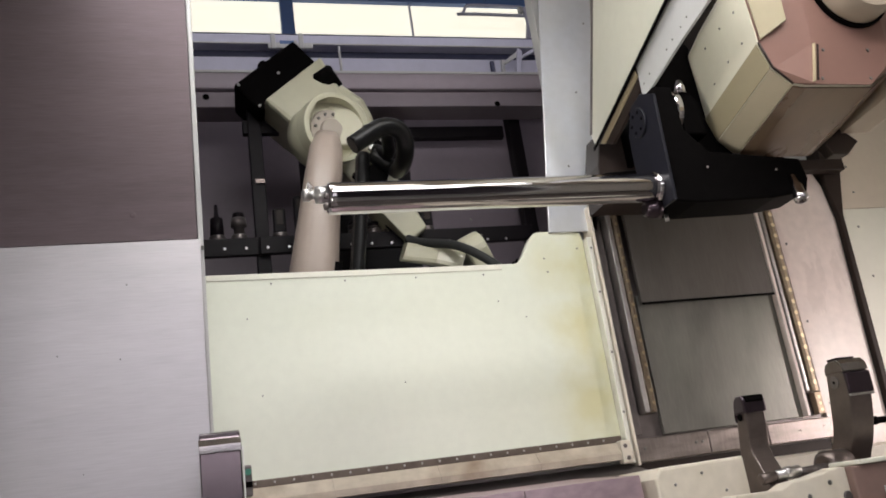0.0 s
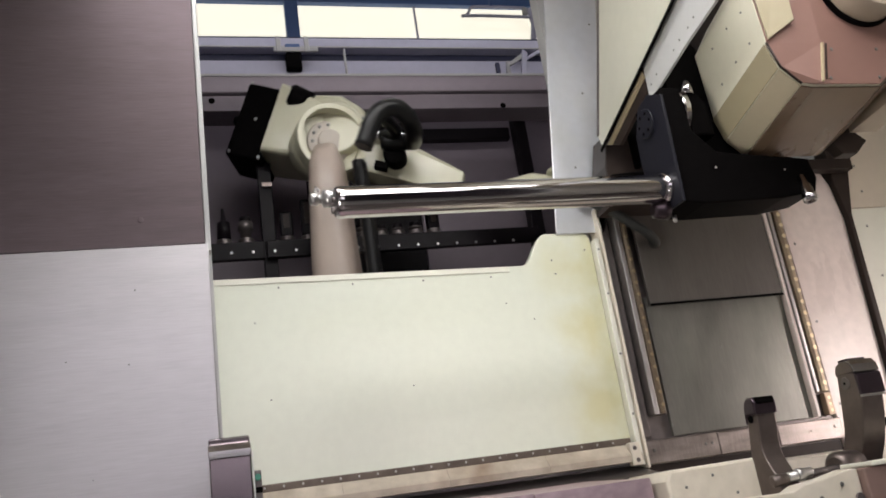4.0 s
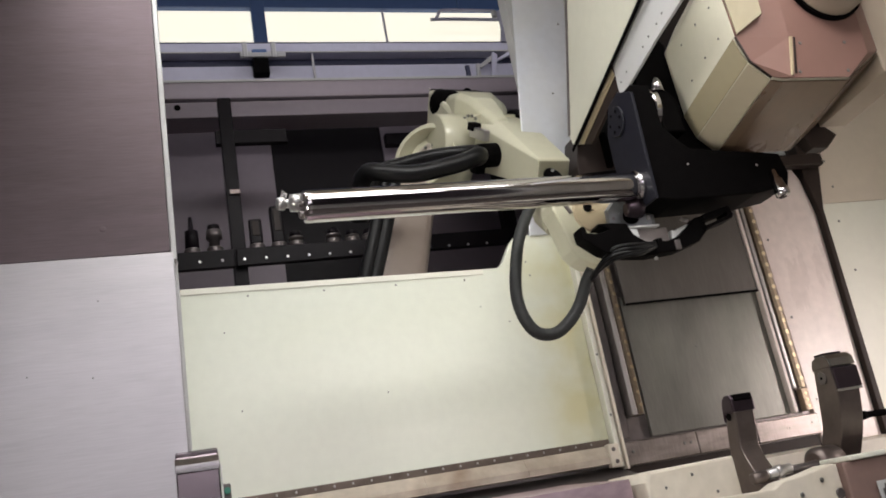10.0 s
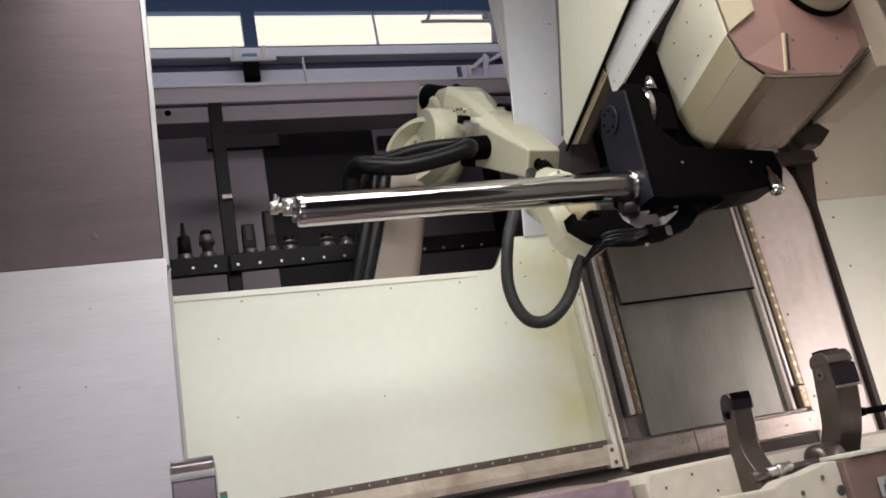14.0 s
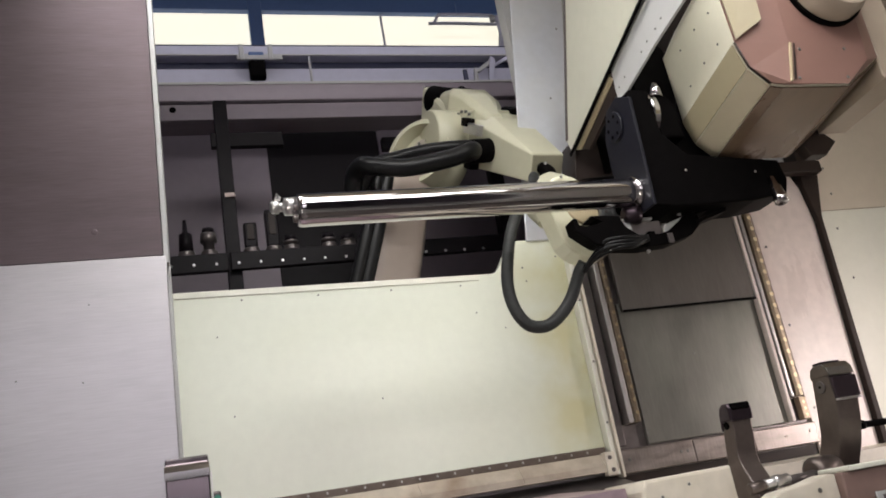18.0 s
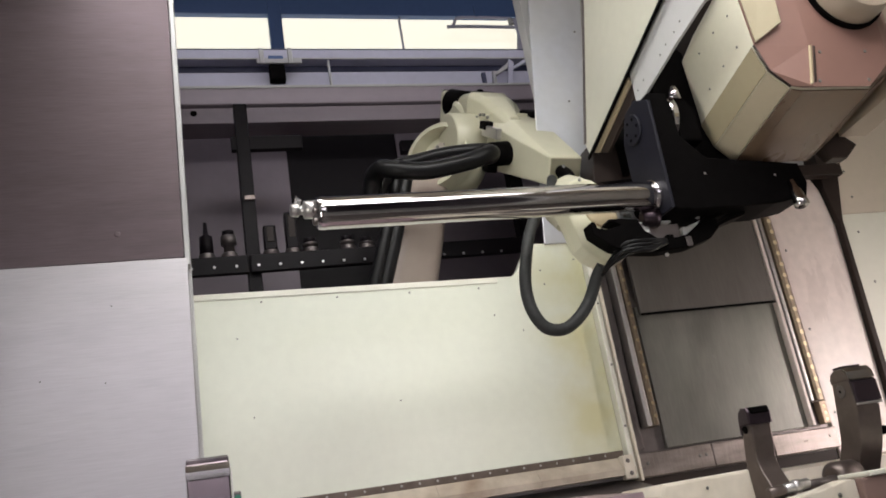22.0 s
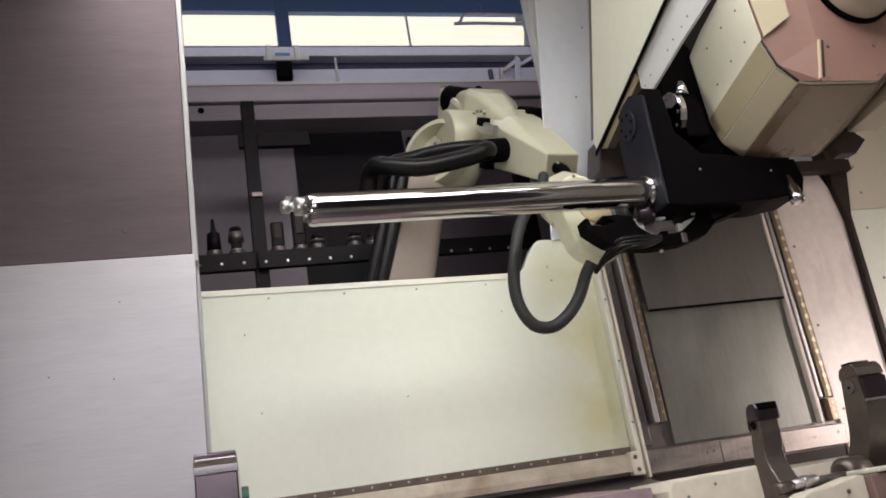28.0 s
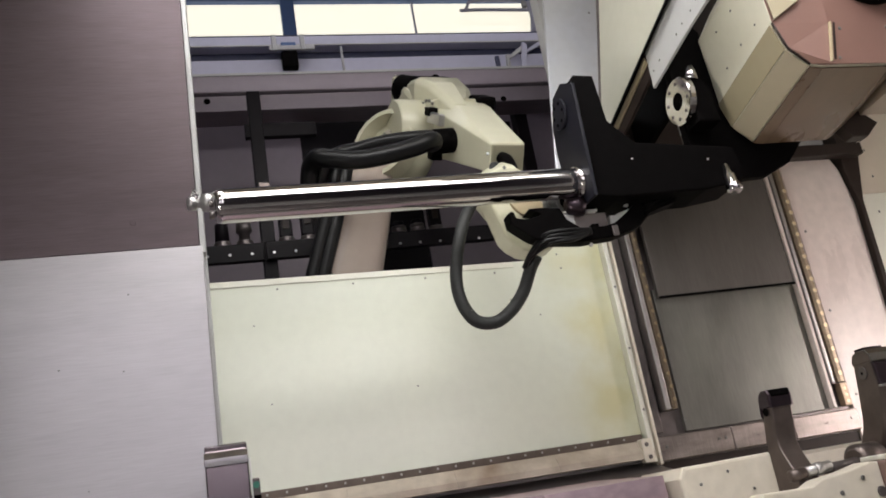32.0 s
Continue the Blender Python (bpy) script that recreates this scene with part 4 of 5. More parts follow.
def toolholder(x, h, kind):
    """A holder in its pot on the rack: collar, taper and tool."""
    t = thing("tool_holder", {"drill": "black drill in a steel tool holder on the rack", "mill": "short milling cutter in a steel tool holder on the rack",
                              "bar": "dark boring tool in a steel holder on the rack"}[kind], "tool holder", (x, 3.16, 2.10), group="tool holders on the rack")
    part("collar", turned(B(), (x, 3.15, 2.095), (0, 0, 1), [(0, 0.026), (0.012, 0.031), (0.020, 0.031), (0.024, 0.026), (0.030, 0.031), (0.036, 0.028)], 20), DARKSTEEL, t)
    z = 2.131
    if kind == "drill":
        part("body", turned(B(), (x, 3.15, z), (0, 0, 1), [(0, 0.026), (h * 0.55, 0.024), (h * 0.62, 0.010), (h, 0.006)], 16), PLUMBLACK, t)
    elif kind == "mill":
        part("body", turned(B(), (x, 3.15, z), (0, 0, 1), [(0, 0.020), (h * 0.5, 0.020), (h * 0.52, 0.030), (h, 0.028)], 16), DARKSTEEL, t)
        part("cutter", turned(B(), (x, 3.15, z + h), (0, 0, 1), [(0, 0.022), (0.02, 0.022)], 12), PLUMBLACK, t)
    else:
        part("body", box(B(), (x - 0.024, 3.128, z), (x + 0.024, 3.172, z + h), 0.006), PLUMBLACK, t)
        part("slot", box(B(), (x - 0.012, 3.122, z + h * 0.3), (x + 0.012, 3.127, z + h * 0.9), 0.001), DARKBROWN, t, "dark brown slot")
    return t


for x, h, k in ((0.068, 0.13, "drill"), (0.150, 0.07, "mill"), (0.305, 0.10, "bar"), (0.388, 0.15, "bar"), (0.455, 0.02, "mill"),
                (0.60, 0.02, "mill"), (0.675, 0.01, "mill"), (0.745, 0.01, "mill"), (0.82, 0.015, "mill"), (0.895, 0.09, "bar")):
    toolholder(x, h, k)

# gantry rail over the beam, with its clamp
gantry = thing("gantry_rail", "blue-grey gantry rail with clamp and bracket", "rail", (0.8, 3.6, 3.1), kind="structure")
part("rail", box(B(), (-0.9, 3.60, 3.262), (2.7, 3.68, 3.318), 0.006), RAILPAINT, gantry)
# Navy sheet stands in for the shade in the gap below the rail.
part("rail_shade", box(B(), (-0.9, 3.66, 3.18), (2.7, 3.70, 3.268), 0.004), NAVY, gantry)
part("sheet", box(B(), (-0.9, 3.62, 3.06), (2.7, 3.64, 3.204), 0.003), RAILPAINT, gantry)
part("clamp", box(B(), (0.362, 3.565, 3.222), (0.575, 3.58, 3.246), 0.004), WHITE, gantry)
part("clamp_post", box(B(), (0.42, 3.582, 3.225), (0.49, 3.599, 3.275), 0.004), HALLBLUE, gantry)
part("clamp_block", box(B(), (0.418, 3.57, 3.135), (0.492, 3.615, 3.222), 0.006), BLACK, gantry, "black clamp block")
part("clamp_bolt", box(B(), (0.375, 3.555, 3.215), (0.397, 3.57, 3.30), 0.003), WHITE, gantry)
part("clamp_bolt", box(B(), (0.508, 3.555, 3.215), (0.53, 3.57, 3.30), 0.003), WHITE, gantry)
part("strut", slab(B(), [(1.527, 3.06), (1.548, 3.06), (1.552, 3.185), (1.538, 3.185)], "y", 3.585, 3.61, 0.002), WHITE, gantry, "white upright strut")
part("strut", slab(B(), [(1.590, 3.06), (1.612, 3.06), (1.655, 3.225), (1.630, 3.245)], "y", 3.570, 3.584, 0.002), RAILPAINT, gantry, "pale leaning strut")
part("strut", slab(B(), [(1.545, 3.170), (1.560, 3.160), (1.66, 3.228), (1.645, 3.248)], "y", 3.586, 3.600, 0.002), WHITE, gantry, "white cross strut")
part("strut", slab(B(), [(1.650, 3.215), (1.66, 3.205), (1.80, 3.275), (1.79, 3.298)], "y", 3.601, 3.615, 0.002), RAILPAINT, gantry, "pale sloping strut")
part("strut_foot", box(B(), (1.59, 3.56, 2.935), (1.80, 3.60, 2.955), 0.003), WHITE, gantry)
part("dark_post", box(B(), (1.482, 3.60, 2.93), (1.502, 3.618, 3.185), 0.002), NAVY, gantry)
part("rail_edge", box(B(), (-0.9, 3.594, 3.262), (2.7, 3.5995, 3.269), 0.001), WHITE, gantry, "bright lower edge of the rail")
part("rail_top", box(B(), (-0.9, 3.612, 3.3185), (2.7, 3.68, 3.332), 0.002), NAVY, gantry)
part("wire", cyl(B(), (0.70, 3.57, 3.05), (0.70, 3.57, 3.235), 0.006, n=8), WHITE, gantry)

# hall windows far behind
win = thing("window_1", "long bright hall window with blue mullions", "window", (1.2, 4.6, 3.8), kind="structure")
for x0, x1 in ((-1.4, 0.553), (0.635, 1.385), (1.40, 2.19), (2.2, 3.4)):
    part("pane", box(B(), (x0, 4.60, 3.95), (x1, 4.62, 4.195)), GLOW, win)
part("mullion", box(B(), (0.553, 4.55, 3.7), (0.635, 4.66, 4.4), 0.004), HALLBLUE, win)
part("mullion", box(B(), (1.3855, 4.58, 3.95), (1.3975, 4.63, 4.194)), RAILPAINT, win)
part("sill_beam", box(B(), (-2.5, 4.56, 3.62), (3.6, 4.70, 3.945), 0.006), HALLBLUE, win)
part("head_beam", box(B(), (-2.5, 4.56, 4.198), (3.6, 4.70, 4.9), 0.006), HALLBLUE, win)
pipework = thing("hall_pipes", "pale pipes hung under the hall window", "pipes", (1.9, 4.4, 4.1))
part("pipe", hose(B(), [(1.66, 4.45, 4.040), (1.80, 4.45, 4.044), (2.0, 4.45, 4.042), (2.12, 4.45, 4.040)], 0.011), RAILPAINT, pipework)
part("pipe", hose(B(), [(1.695, 4.45, 4.045), (1.712, 4.45, 4.07), (1.735, 4.45, 4.104), (1.80, 4.45, 4.112), (1.95, 4.45, 4.112), (2.10, 4.45, 4.108)], 0.010), RAILPAINT, pipework)
part("pipe", hose(B(), [(2.13, 4.45, 4.10), (2.145, 4.45, 4.0), (2.135, 4.45, 3.93), (2.12, 4.45, 3.86)], 0.020), RAILPAINT, pipework)
part("valve", cyl(B(), (2.095, 4.44, 4.055), (2.095, 4.44, 4.095), 0.018, n=12), WHITE, pipework)
part("hanger", box(B(), (1.86, 4.44, 4.113), (1.875, 4.46, 4.2)), HALLBLUE, pipework)

# work lamp under the roof, over the open door
lamp = thing("work_lamp", "long white work lamp under the machine roof", "lamp", (1.05, 1.2, 2.97), group="work lamps under the machine roof")
part("housing", box(B(), (0.15, 1.09, 2.945), (1.90, 1.31, 2.98), 0.006), WHITE, lamp)
part("tube", box(B(), (0.20, 1.11, 2.938), (1.85, 1.29, 2.9445), 0.002), TUBE, lamp)
for x, y in ((1.05, 0.75), (0.45, 1.6)):
    copy_thing(lamp, Matrix.Translation((x, y, 2.97)))
# Body for the added side fill.
sl = thing("side_fill", "unseen slim fill lamp added on the end wall", "lamp", (3.17, 1.53, 0.8))
part("housing", box(B(), (3.145, 1.48, 0.80), (3.198, 1.58, 1.70), 0.006), WHITE, sl)
part("tube", box(B(), (3.135, 1.50, 0.85), (3.1445, 1.56, 1.65)), TUBE, sl)
# Body for the added door-side fill.
dl = thing("door_fill", "unseen slim fill lamp added on the door pillar", "lamp", (-0.86, 0.55, 0.55))
part("housing", box(B(), (-0.90, 0.502, 0.60), (-0.84, 0.60, 1.50), 0.006), WHITE, dl)
part("tube", box(B(), (-0.8395, 0.52, 0.65), (-0.832, 0.58, 1.45)), TUBE, dl)
# Body for the added cell fill, out of view.
cl = thing("cell_fill", "unseen strip lamp added as fill over the robot cell", "lamp", (0.7, 2.98, 3.9))
part("housing", box(B(), (-0.6, 2.92, 3.90), (2.0, 3.04, 3.95), 0.006), WHITE, cl)
part("tube", box(B(), (-0.5, 2.95, 3.892), (1.9, 3.01, 3.899)), TUBE, cl)
part("hanger", box(B(), (0.68, 2.97, 3.95), (0.72, 3.0, 5.5)), STEEL, cl)
# Unseen strip lamps, added as fill and for reflections in the bar.
hl = thing("hall_fill_lamp", "unseen strip lamp added under the hall ceiling", "lamp", (0.3, -1.7, 4.4))
part("housing", box(B(), (-1.3, -1.82, 4.40), (1.9, -1.58, 4.46), 0.01), WHITE, hl)
part("tube", box(B(), (-1.2, -1.78, 4.39), (1.8, -1.62, 4.399), 0.003), TUBE, hl)
part("cord", cyl(B(), (-1.0, -1.7, 4.46), (-1.0, -1.7, 5.5), 0.006, n=8), STEEL, hl)
part("cord", cyl(B(), (1.6, -1.7, 4.46), (1.6, -1.7, 5.5), 0.006, n=8), STEEL, hl)

tagged(hl, group="strip lamps under the hall ceiling")
for y in (-0.4, -3.0, -4.4):
    copy_thing(hl, Matrix.Translation((0.3, y, 4.4)))

# ---- the long boring bar in its bracket ----
HOLD = Matrix.Translation((1.30, 2.0, 1.806))
tool = thing("boring_tool", "long bright boring bar in a black bracket", "boring bar", (1.30, 2.0, 1.806))
bar = part("bar", turned(B(), (0.318, 2.0, 1.806), (1, 0, 0), [(0, 0.035), (0.004, 0.040), (0.020, 0.0425), (0.022, 0.0415), (0.90, 0.0415), (0.905, 0.040), (0.965, 0.040)], 64), CHROME, tool, "ground bright steel bar")
part("flange", turned(B(), (1.245, 2.0, 1.806), (1, 0, 0), [(0, 0.043), (0.004, 0.0455), (0.022, 0.0455), (0.026, 0.044)], 48), CHROME, bar, "bright clamping flange")
tip = part("tip_holder", turned(B(), (0.255, 2.0, 1.818), (1, 0, 0), [(0, 0.010), (0.004, 0.016), (0.020, 0.017), (0.022, 0.012), (0.032, 0.012), (0.034, 0.022), (0.064, 0.024)], 24), STEEL, bar, "stepped cutting head")
part("insert", slab(B(), [(0.262, 1.826), (0.272, 1.852), (0.284, 1.838), (0.278, 1.822)], "y", 1.988, 1.998, 0.001), CHROME, tip, "cutting insert")
part("insert_screw", cyl(B(), (0.316, 1.975, 1.776), (0.304, 1.975, 1.776), 0.010, n=12, bev=0.002), DARKSTEEL, tip)
part("insert_screw", cyl(B(), (0.316, 1.965, 1.80), (0.306, 1.965, 1.80), 0.008, n=12, bev=0.002), DARKSTEEL, tip)
brk = part("bracket", slab(B(), [(1.272, 1.745), (1.272, 2.085), (1.288, 2.102), (1.345, 2.098), (1.356, 1.96), (1.42, 1.892), (1.715, 1.862), (1.728, 1.80), (1.712, 1.758), (1.60, 1.742), (1.34, 1.737)], "y", 1.945, 2.085, 0.005), BLACK, tool, "black angled tool bracket")
part("face_plate", slab(B(), [(1.93, 1.742), (1.918, 2.062), (1.985, 2.098), (2.050, 2.086), (2.092, 2.012), (2.098, 1.925), (2.08, 1.745)], "x", 1.262, 1.2715, 0.002), BLUEBLACK, brk, "blue-black bolted face plate")
bc = part("bolt_disc", cyl(B(), (1.262, 2.018, 2.020), (1.254, 2.018, 2.020), 0.044, n=36, bev=0.002), BLUEBLACK, brk, "round bolted cap")
studs(bc, [(1.2535, 2.018 + 0.030 * math.cos(a * math.pi / 3), 2.020 + 0.030 * math.sin(a * math.pi / 3)) for a in range(6)], (-1, 0, 0), 0.005, 0.002, BLACK, "bolt")
part("knob", turned(B(), (1.668, 1.935, 1.775), (0.04, -0.15, -1.0), [(-0.03, 0.010), (0, 0.012), (0.004, 0.017), (0.03, 0.018), (0.034, 0.021), (0.052, 0.021), (0.056, 0.016)], 20), CHROME, brk, "bright clamping knob")
studs(brk, [(1.40, 1.945, 1.842), (1.625, 1.945, 1.828)], (0, -1, 0), 0.0035, 0.003, MAUVE)
part("clamp_boss", turned(B(), (1.215, 2.02, 1.748), (1, 0, 0), [(0, 0.014), (0.006, 0.022), (0.03, 0.026), (0.047, 0.028)], 28), CLAMPSTEEL, brk, "dark round clamp boss")
part("stud", cyl(B(), (1.30, 2.05, 1.742), (1.30, 2.05, 1.722), 0.006, n=12), STEEL, brk)

# ---- robot ----
def fore_pose(x, y, z, az, dip, roll=0):
    """The forearm's pose: its elbow centre, the way it points round z, and how far it dips."""
    return Matrix.Translation((x, y, z)) @ pose(0, 0, 0, 0, 0, az) @ pose(0, 0, 0, 0, dip, 0) @ pose(0, 0, 0, roll, 0, 0)


def arm_pose(fore, foot):
    """The lower arm's pose: hung on the forearm's elbow, with its foot at a place below."""
    top = fore @ V(-0.01, -0.235, -0.03)
    up = (top - Vector(foot)).normalized()
    fwd = fore.to_3x3() @ V(1, 0, 0)
    side = up.cross(fwd).normalized()
    fwd = side.cross(up)
    m = Matrix((fwd, side, up)).transposed().to_4x4()
    m.translation = top
    return m


FORE = fore_pose(1.17, 2.87, 2.395, -84, 31)
FOOT = (0.58, 2.95, 1.30)
LOW = arm_pose(FORE, FOOT)
WRIST = Matrix.Translation((1.175, 2.40, 2.06))

robot = thing("robot_arm", "cream industrial robot arm with black hoses and gripper", "robot arm", (0.6, 2.98, 0.9))


def local(name, bm, material, home, label="", parent=None):
    bm.transform(home)
    return part(name, bm, material, parent or robot, label, home)


# lower arm, drawn downward from the elbow
def sec(x0, x1, y0, y1, z, c=0.40):
    return rrect(V((x0 + x1) / 2, (y0 + y1) / 2, z), V(1, 0, 0), V(0, 1, 0), x1 - x0, y1 - y0, c, 7)


bm = B()
loft(bm, [sec(-0.055, 0.024, -0.050, 0.04, -0.070), sec(-0.066, 0.036, -0.068, 0.055, -0.10), sec(-0.074, 0.048, -0.095, 0.07, -0.145), sec(-0.080, 0.056, -0.115, 0.08, -0.25), sec(-0.085, 0.062, -0.13, 0.09, -0.40),
          sec(-0.10, 0.085, -0.15, 0.10, -0.75), sec(-0.13, 0.13, -0.17, 0.11, -1.15)], smooth=True)
lower = local("lower_arm", bm, ROBOTROSE, LOW, "cream lower arm, dimmed and rosy from its light")
RIM = V(0.45, -0.89, 0).normalized()
HUB = V(-0.010, 0.045, -0.035)
bm = cyl(B(), HUB - RIM * 0.11, HUB, 0.128, n=56, bev=0.010)
j3 = local("elbow_cover", bm, ROBOT, LOW, "round cream elbow casting", lower)
local("rim", pipe(B(), HUB - RIM * 0.004, RIM, 0.135, 0.116, 0.066, 56), ROBOT, LOW, "raised cream rim", j3)
for r, d in ((0.084, 0.012), (0.046, 0.030)):
    local("cap", cyl(B(), HUB + RIM * 0.001, HUB + RIM * d, r, n=36, bev=0.004), ELBOW, LOW, "", j3)
bolt = mesh_of("bolt", cyl(B(), (0, 0, 0), RIM * 0.007, 0.006, n=10, bev=0.001), SCREW)
for i in range(12):
    ob = new("bolt", bolt)
    ob.parent = j3
    ob.matrix_basis = Matrix.Translation(HUB + RIM * 0.0125 + (RIM.cross(V(0, 0, 1)) * math.cos(i * 0.5236) + V(0, 0, 1) * math.sin(i * 0.5236)) * 0.066)
local("side_box", box(B(), (0.06, -0.125, -0.62), (0.09, -0.112, -0.58), 0.003), BLACK, LOW, "small black sensor", lower)
for dy, r in ((-0.155, 0.026), (-0.19, 0.022)):
    local("hose", hose(B(), [(0.12, dy, -0.20), (0.13, dy, -0.4), (0.14, dy - 0.01, -0.7), (0.15, dy - 0.02, -1.1)], r), RUBBER, LOW, "black cable hose", lower)

carriage = part("carriage", box(B(), (0.30, 2.80, 0.95), (0.90, 3.10, 1.30), 0.02), ROBOTROSE, robot, "cream robot base on its rail", Matrix.Translation((0.6, 2.95, 0.95)))
part("track", box(B(), (-0.6, 2.86, 0.02), (1.9, 3.04, 0.945), 0.01), DARKSTEEL, robot, "dark steel floor track")

# forearm, along its own x
def fsec(x, w, h, zc=0.0, yc=0.0, c=0.22):
    return rrect(V(x, yc, zc), V(0, 1, 0), V(0, 0, 1), w, h, c, 2)


bm = B()
loft(bm, [fsec(-0.272, 0.29, 0.30, 0.025, 0.02, 0.05), fsec(-0.14, 0.28, 0.26, 0.015, 0.02, 0.08), fsec(0.0, 0.24, 0.22, 0.0, 0.01, 0.2), fsec(0.10, 0.22, 0.20, 0.02, 0.01, 0.22)])
fore = local("forearm", bm, ROBOT, FORE, "cream forearm casting")
bm = B()
loft(bm, [[V(x, l, b), V(x, r, b), V(x, r, h), V(x, l + c, h), V(x, l, h - c)]
          for x, l, r, b, h, c in ((0.06, -0.085, 0.105, -0.095, 0.115, 0.045), (0.19, -0.062, 0.103, -0.092, 0.098, 0.040), (0.50, -0.030, 0.094, -0.088, 0.008, 0.004))], 0.004)
local("forearm_cover", bm, ROBOT, FORE, "angular cream forearm cover", fore)
bm = B()
loft(bm, [[V(x, l, b), V(x, r, b), V(x, r, h), V(x, l + 0.02, h), V(x, l, h - 0.02)]
          for x, l, r, b, h in ((-0.16, -0.105, 0.010, 0.06, 0.165), (-0.04, -0.110, 0.015, 0.06, 0.186), (0.03, -0.085, 0.020, 0.06, 0.172), (0.17, -0.040, 0.020, 0.05, 0.106))], 0.006)
local("motor_hump", bm, ROBOT, FORE, "sloping cream motor hump", fore)
local("side_motor", box(B(), (0.02, 0.082, 0.05), (0.13, 0.155, 0.13), 0.012), BLACK, FORE, "black side motor", fore)
bm = B()
turned(bm, (0.38, 0.03, -0.066), (1, 0, 0), [(0, 0.026), (0.125, 0.026), (0.140, 0.023)], 24)
local("forearm_tube", bm, BLACK, FORE, "black wrist sleeve", fore)
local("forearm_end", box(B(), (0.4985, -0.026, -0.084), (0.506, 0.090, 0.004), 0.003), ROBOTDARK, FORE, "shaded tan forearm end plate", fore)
bm = B()
box(bm, (-0.425, -0.065, -0.150), (-0.274, 0.165, 0.172), 0.012)
mo = local("motor_box", bm, BLACK, FORE, "black motor box with screws", fore)
for y in (-0.03, 0.04, 0.12):
    local("connector", cyl(B(), (-0.424, y, 0.04 + y), (-0.442, y, 0.04 + y), 0.020, n=14, bev=0.003), BLACK, FORE, "", mo)
bolt2 = mesh_of("screw", cyl(B(), (0, 0, 0), (0, -0.003, 0), 0.006, n=10), STEEL)
for x, z in ((-0.29, -0.135), (-0.29, 0.02), (-0.29, 0.17), (-0.41, -0.135), (-0.41, 0.17), (-0.35, 0.02)):
    ob = new("screw", bolt2)
    ob.parent = mo
    ob.matrix_basis = Matrix.Translation((x, -0.066, z))
bm = cyl(B(), (-0.150, -0.055, 0.125), (-0.245, -0.100, 0.130), 0.056, n=28, bev=0.012)
local("motor", bm, BLACK, FORE, "round black servo motor", fore)
local("elbow_boss", cyl(B(), (0.0, -0.09, 0), (0.0, -0.20, 0), 0.105, n=40, bev=0.006), ROBOT, FORE, "round boss with bolts", fore)
bolt3 = mesh_of("bolt", cyl(B(), (0, 0, 0), (0, -0.008, 0), 0.006, n=10), SCREW)
for i in range(7):
    ob = new("bolt", bolt3)
    ob.parent = fore
    ob.matrix_basis = Matrix.Translation((0.10 + 0.105 * math.cos(1.2 + i * 0.32), -0.098, 0.02 + 0.09 * math.sin(1.2 + i * 0.32)))
local("fitting", cyl(B(), (0.235, -0.05, -0.015), (0.235, -0.135, -0.022), 0.044, n=24, bev=0.006), BLACK, FORE, "black hose fitting", fore)
local("fitting_clip", box(B(), (0.12, -0.125, 0.06), (0.17, -0.09, 0.09), 0.004), BLACK, FORE, "", fore)
local("fitting_clip", box(B(), (0.17, -0.125, -0.09), (0.22, -0.085, -0.06), 0.004), BLACK, FORE, "", fore)
local("fitting_plate", box(B(), (0.13, -0.12, 0.035), (0.26, -0.098, 0.075), 0.004), STEEL, FORE, "", fore)
hose_a = part("hose", hose(B(), [FORE @ V(0.235, -0.125, -0.028), (1.03, 2.575, 2.222), (0.95, 2.56, 2.190), (0.79, 2.56, 2.160), (0.69, 2.58, 2.175), (0.645, 2.62, 2.195), (0.625, 2.68, 2.17), (0.62, 2.74, 2.06)], 0.031, step=8), RUBBER, fore, "thick black cable hose", FORE)
hose_b = part("hose", hose(B(), [FORE @ V(0.225, -0.12, -0.005), (1.0, 2.62, 2.255), (0.90, 2.64, 2.255), (0.80, 2.67, 2.245), (0.70, 2.67, 2.215), (0.65, 2.72, 2.14)], 0.024), RUBBER, fore, "black cable hose", FORE)

part("sleeve", hose(B(), [(1.225, 2.46, 2.10), (1.228, 2.425, 2.075), (1.222, 2.39, 2.03), (1.205, 2.36, 1.98)], 0.021), BLACK, fore, "black wrist sleeve", FORE)

# wrist, flange and gripper, drawn where they hold the bracket
def stadium(c0, c1, r0, r1, k=7):
    """A long rounded outline in x and z."""
    a = math.atan2(c1[1] - c0[1], c1[0] - c0[0])
    out = [(c0[0] + r0 * math.cos(a + math.pi / 2 + math.pi * i / k), c0[1] + r0 * math.sin(a + math.pi / 2 + math.pi * i / k)) for i in range(k + 1)]
    return out + [(c1[0] + r1 * math.cos(a - math.pi / 2 + math.pi * i / k), c1[1] + r1 * math.sin(a - math.pi / 2 + math.pi * i / k)) for i in range(k + 1)]


bm = B()
ax = [V(1.15, 2.37, 1.99), V(1.125, 2.27, 1.92), V(1.12, 2.20, 1.85)]
secs = []
for p, w, h in zip(ax, (0.10, 0.13, 0.13), (0.09, 0.11, 0.09)):
    secs.append(rrect(p, V(0.93, -0.15, 0.33).normalized(), V(0.1, -0.72, 0.68).normalized(), w, h, 0.3, 3))
loft(bm, secs)
wrist = part("wrist", bm, ROBOT, robot, "cream wrist housing", WRIST)
part("wrist_side", slab(B(), stadium((1.105, 1.845), (1.152, 1.757), 0.072, 0.098, 10), "y", 2.105, 2.19, 0.008), ROBOT, wrist, "long rounded wrist cover", WRIST)
part("wrist_disc", cyl(B(), (1.157, 2.13, 1.822), (1.154, 2.092, 1.818), 0.062, n=40, bev=0.004), TAN, wrist, "tan wrist cap with a hole", WRIST)
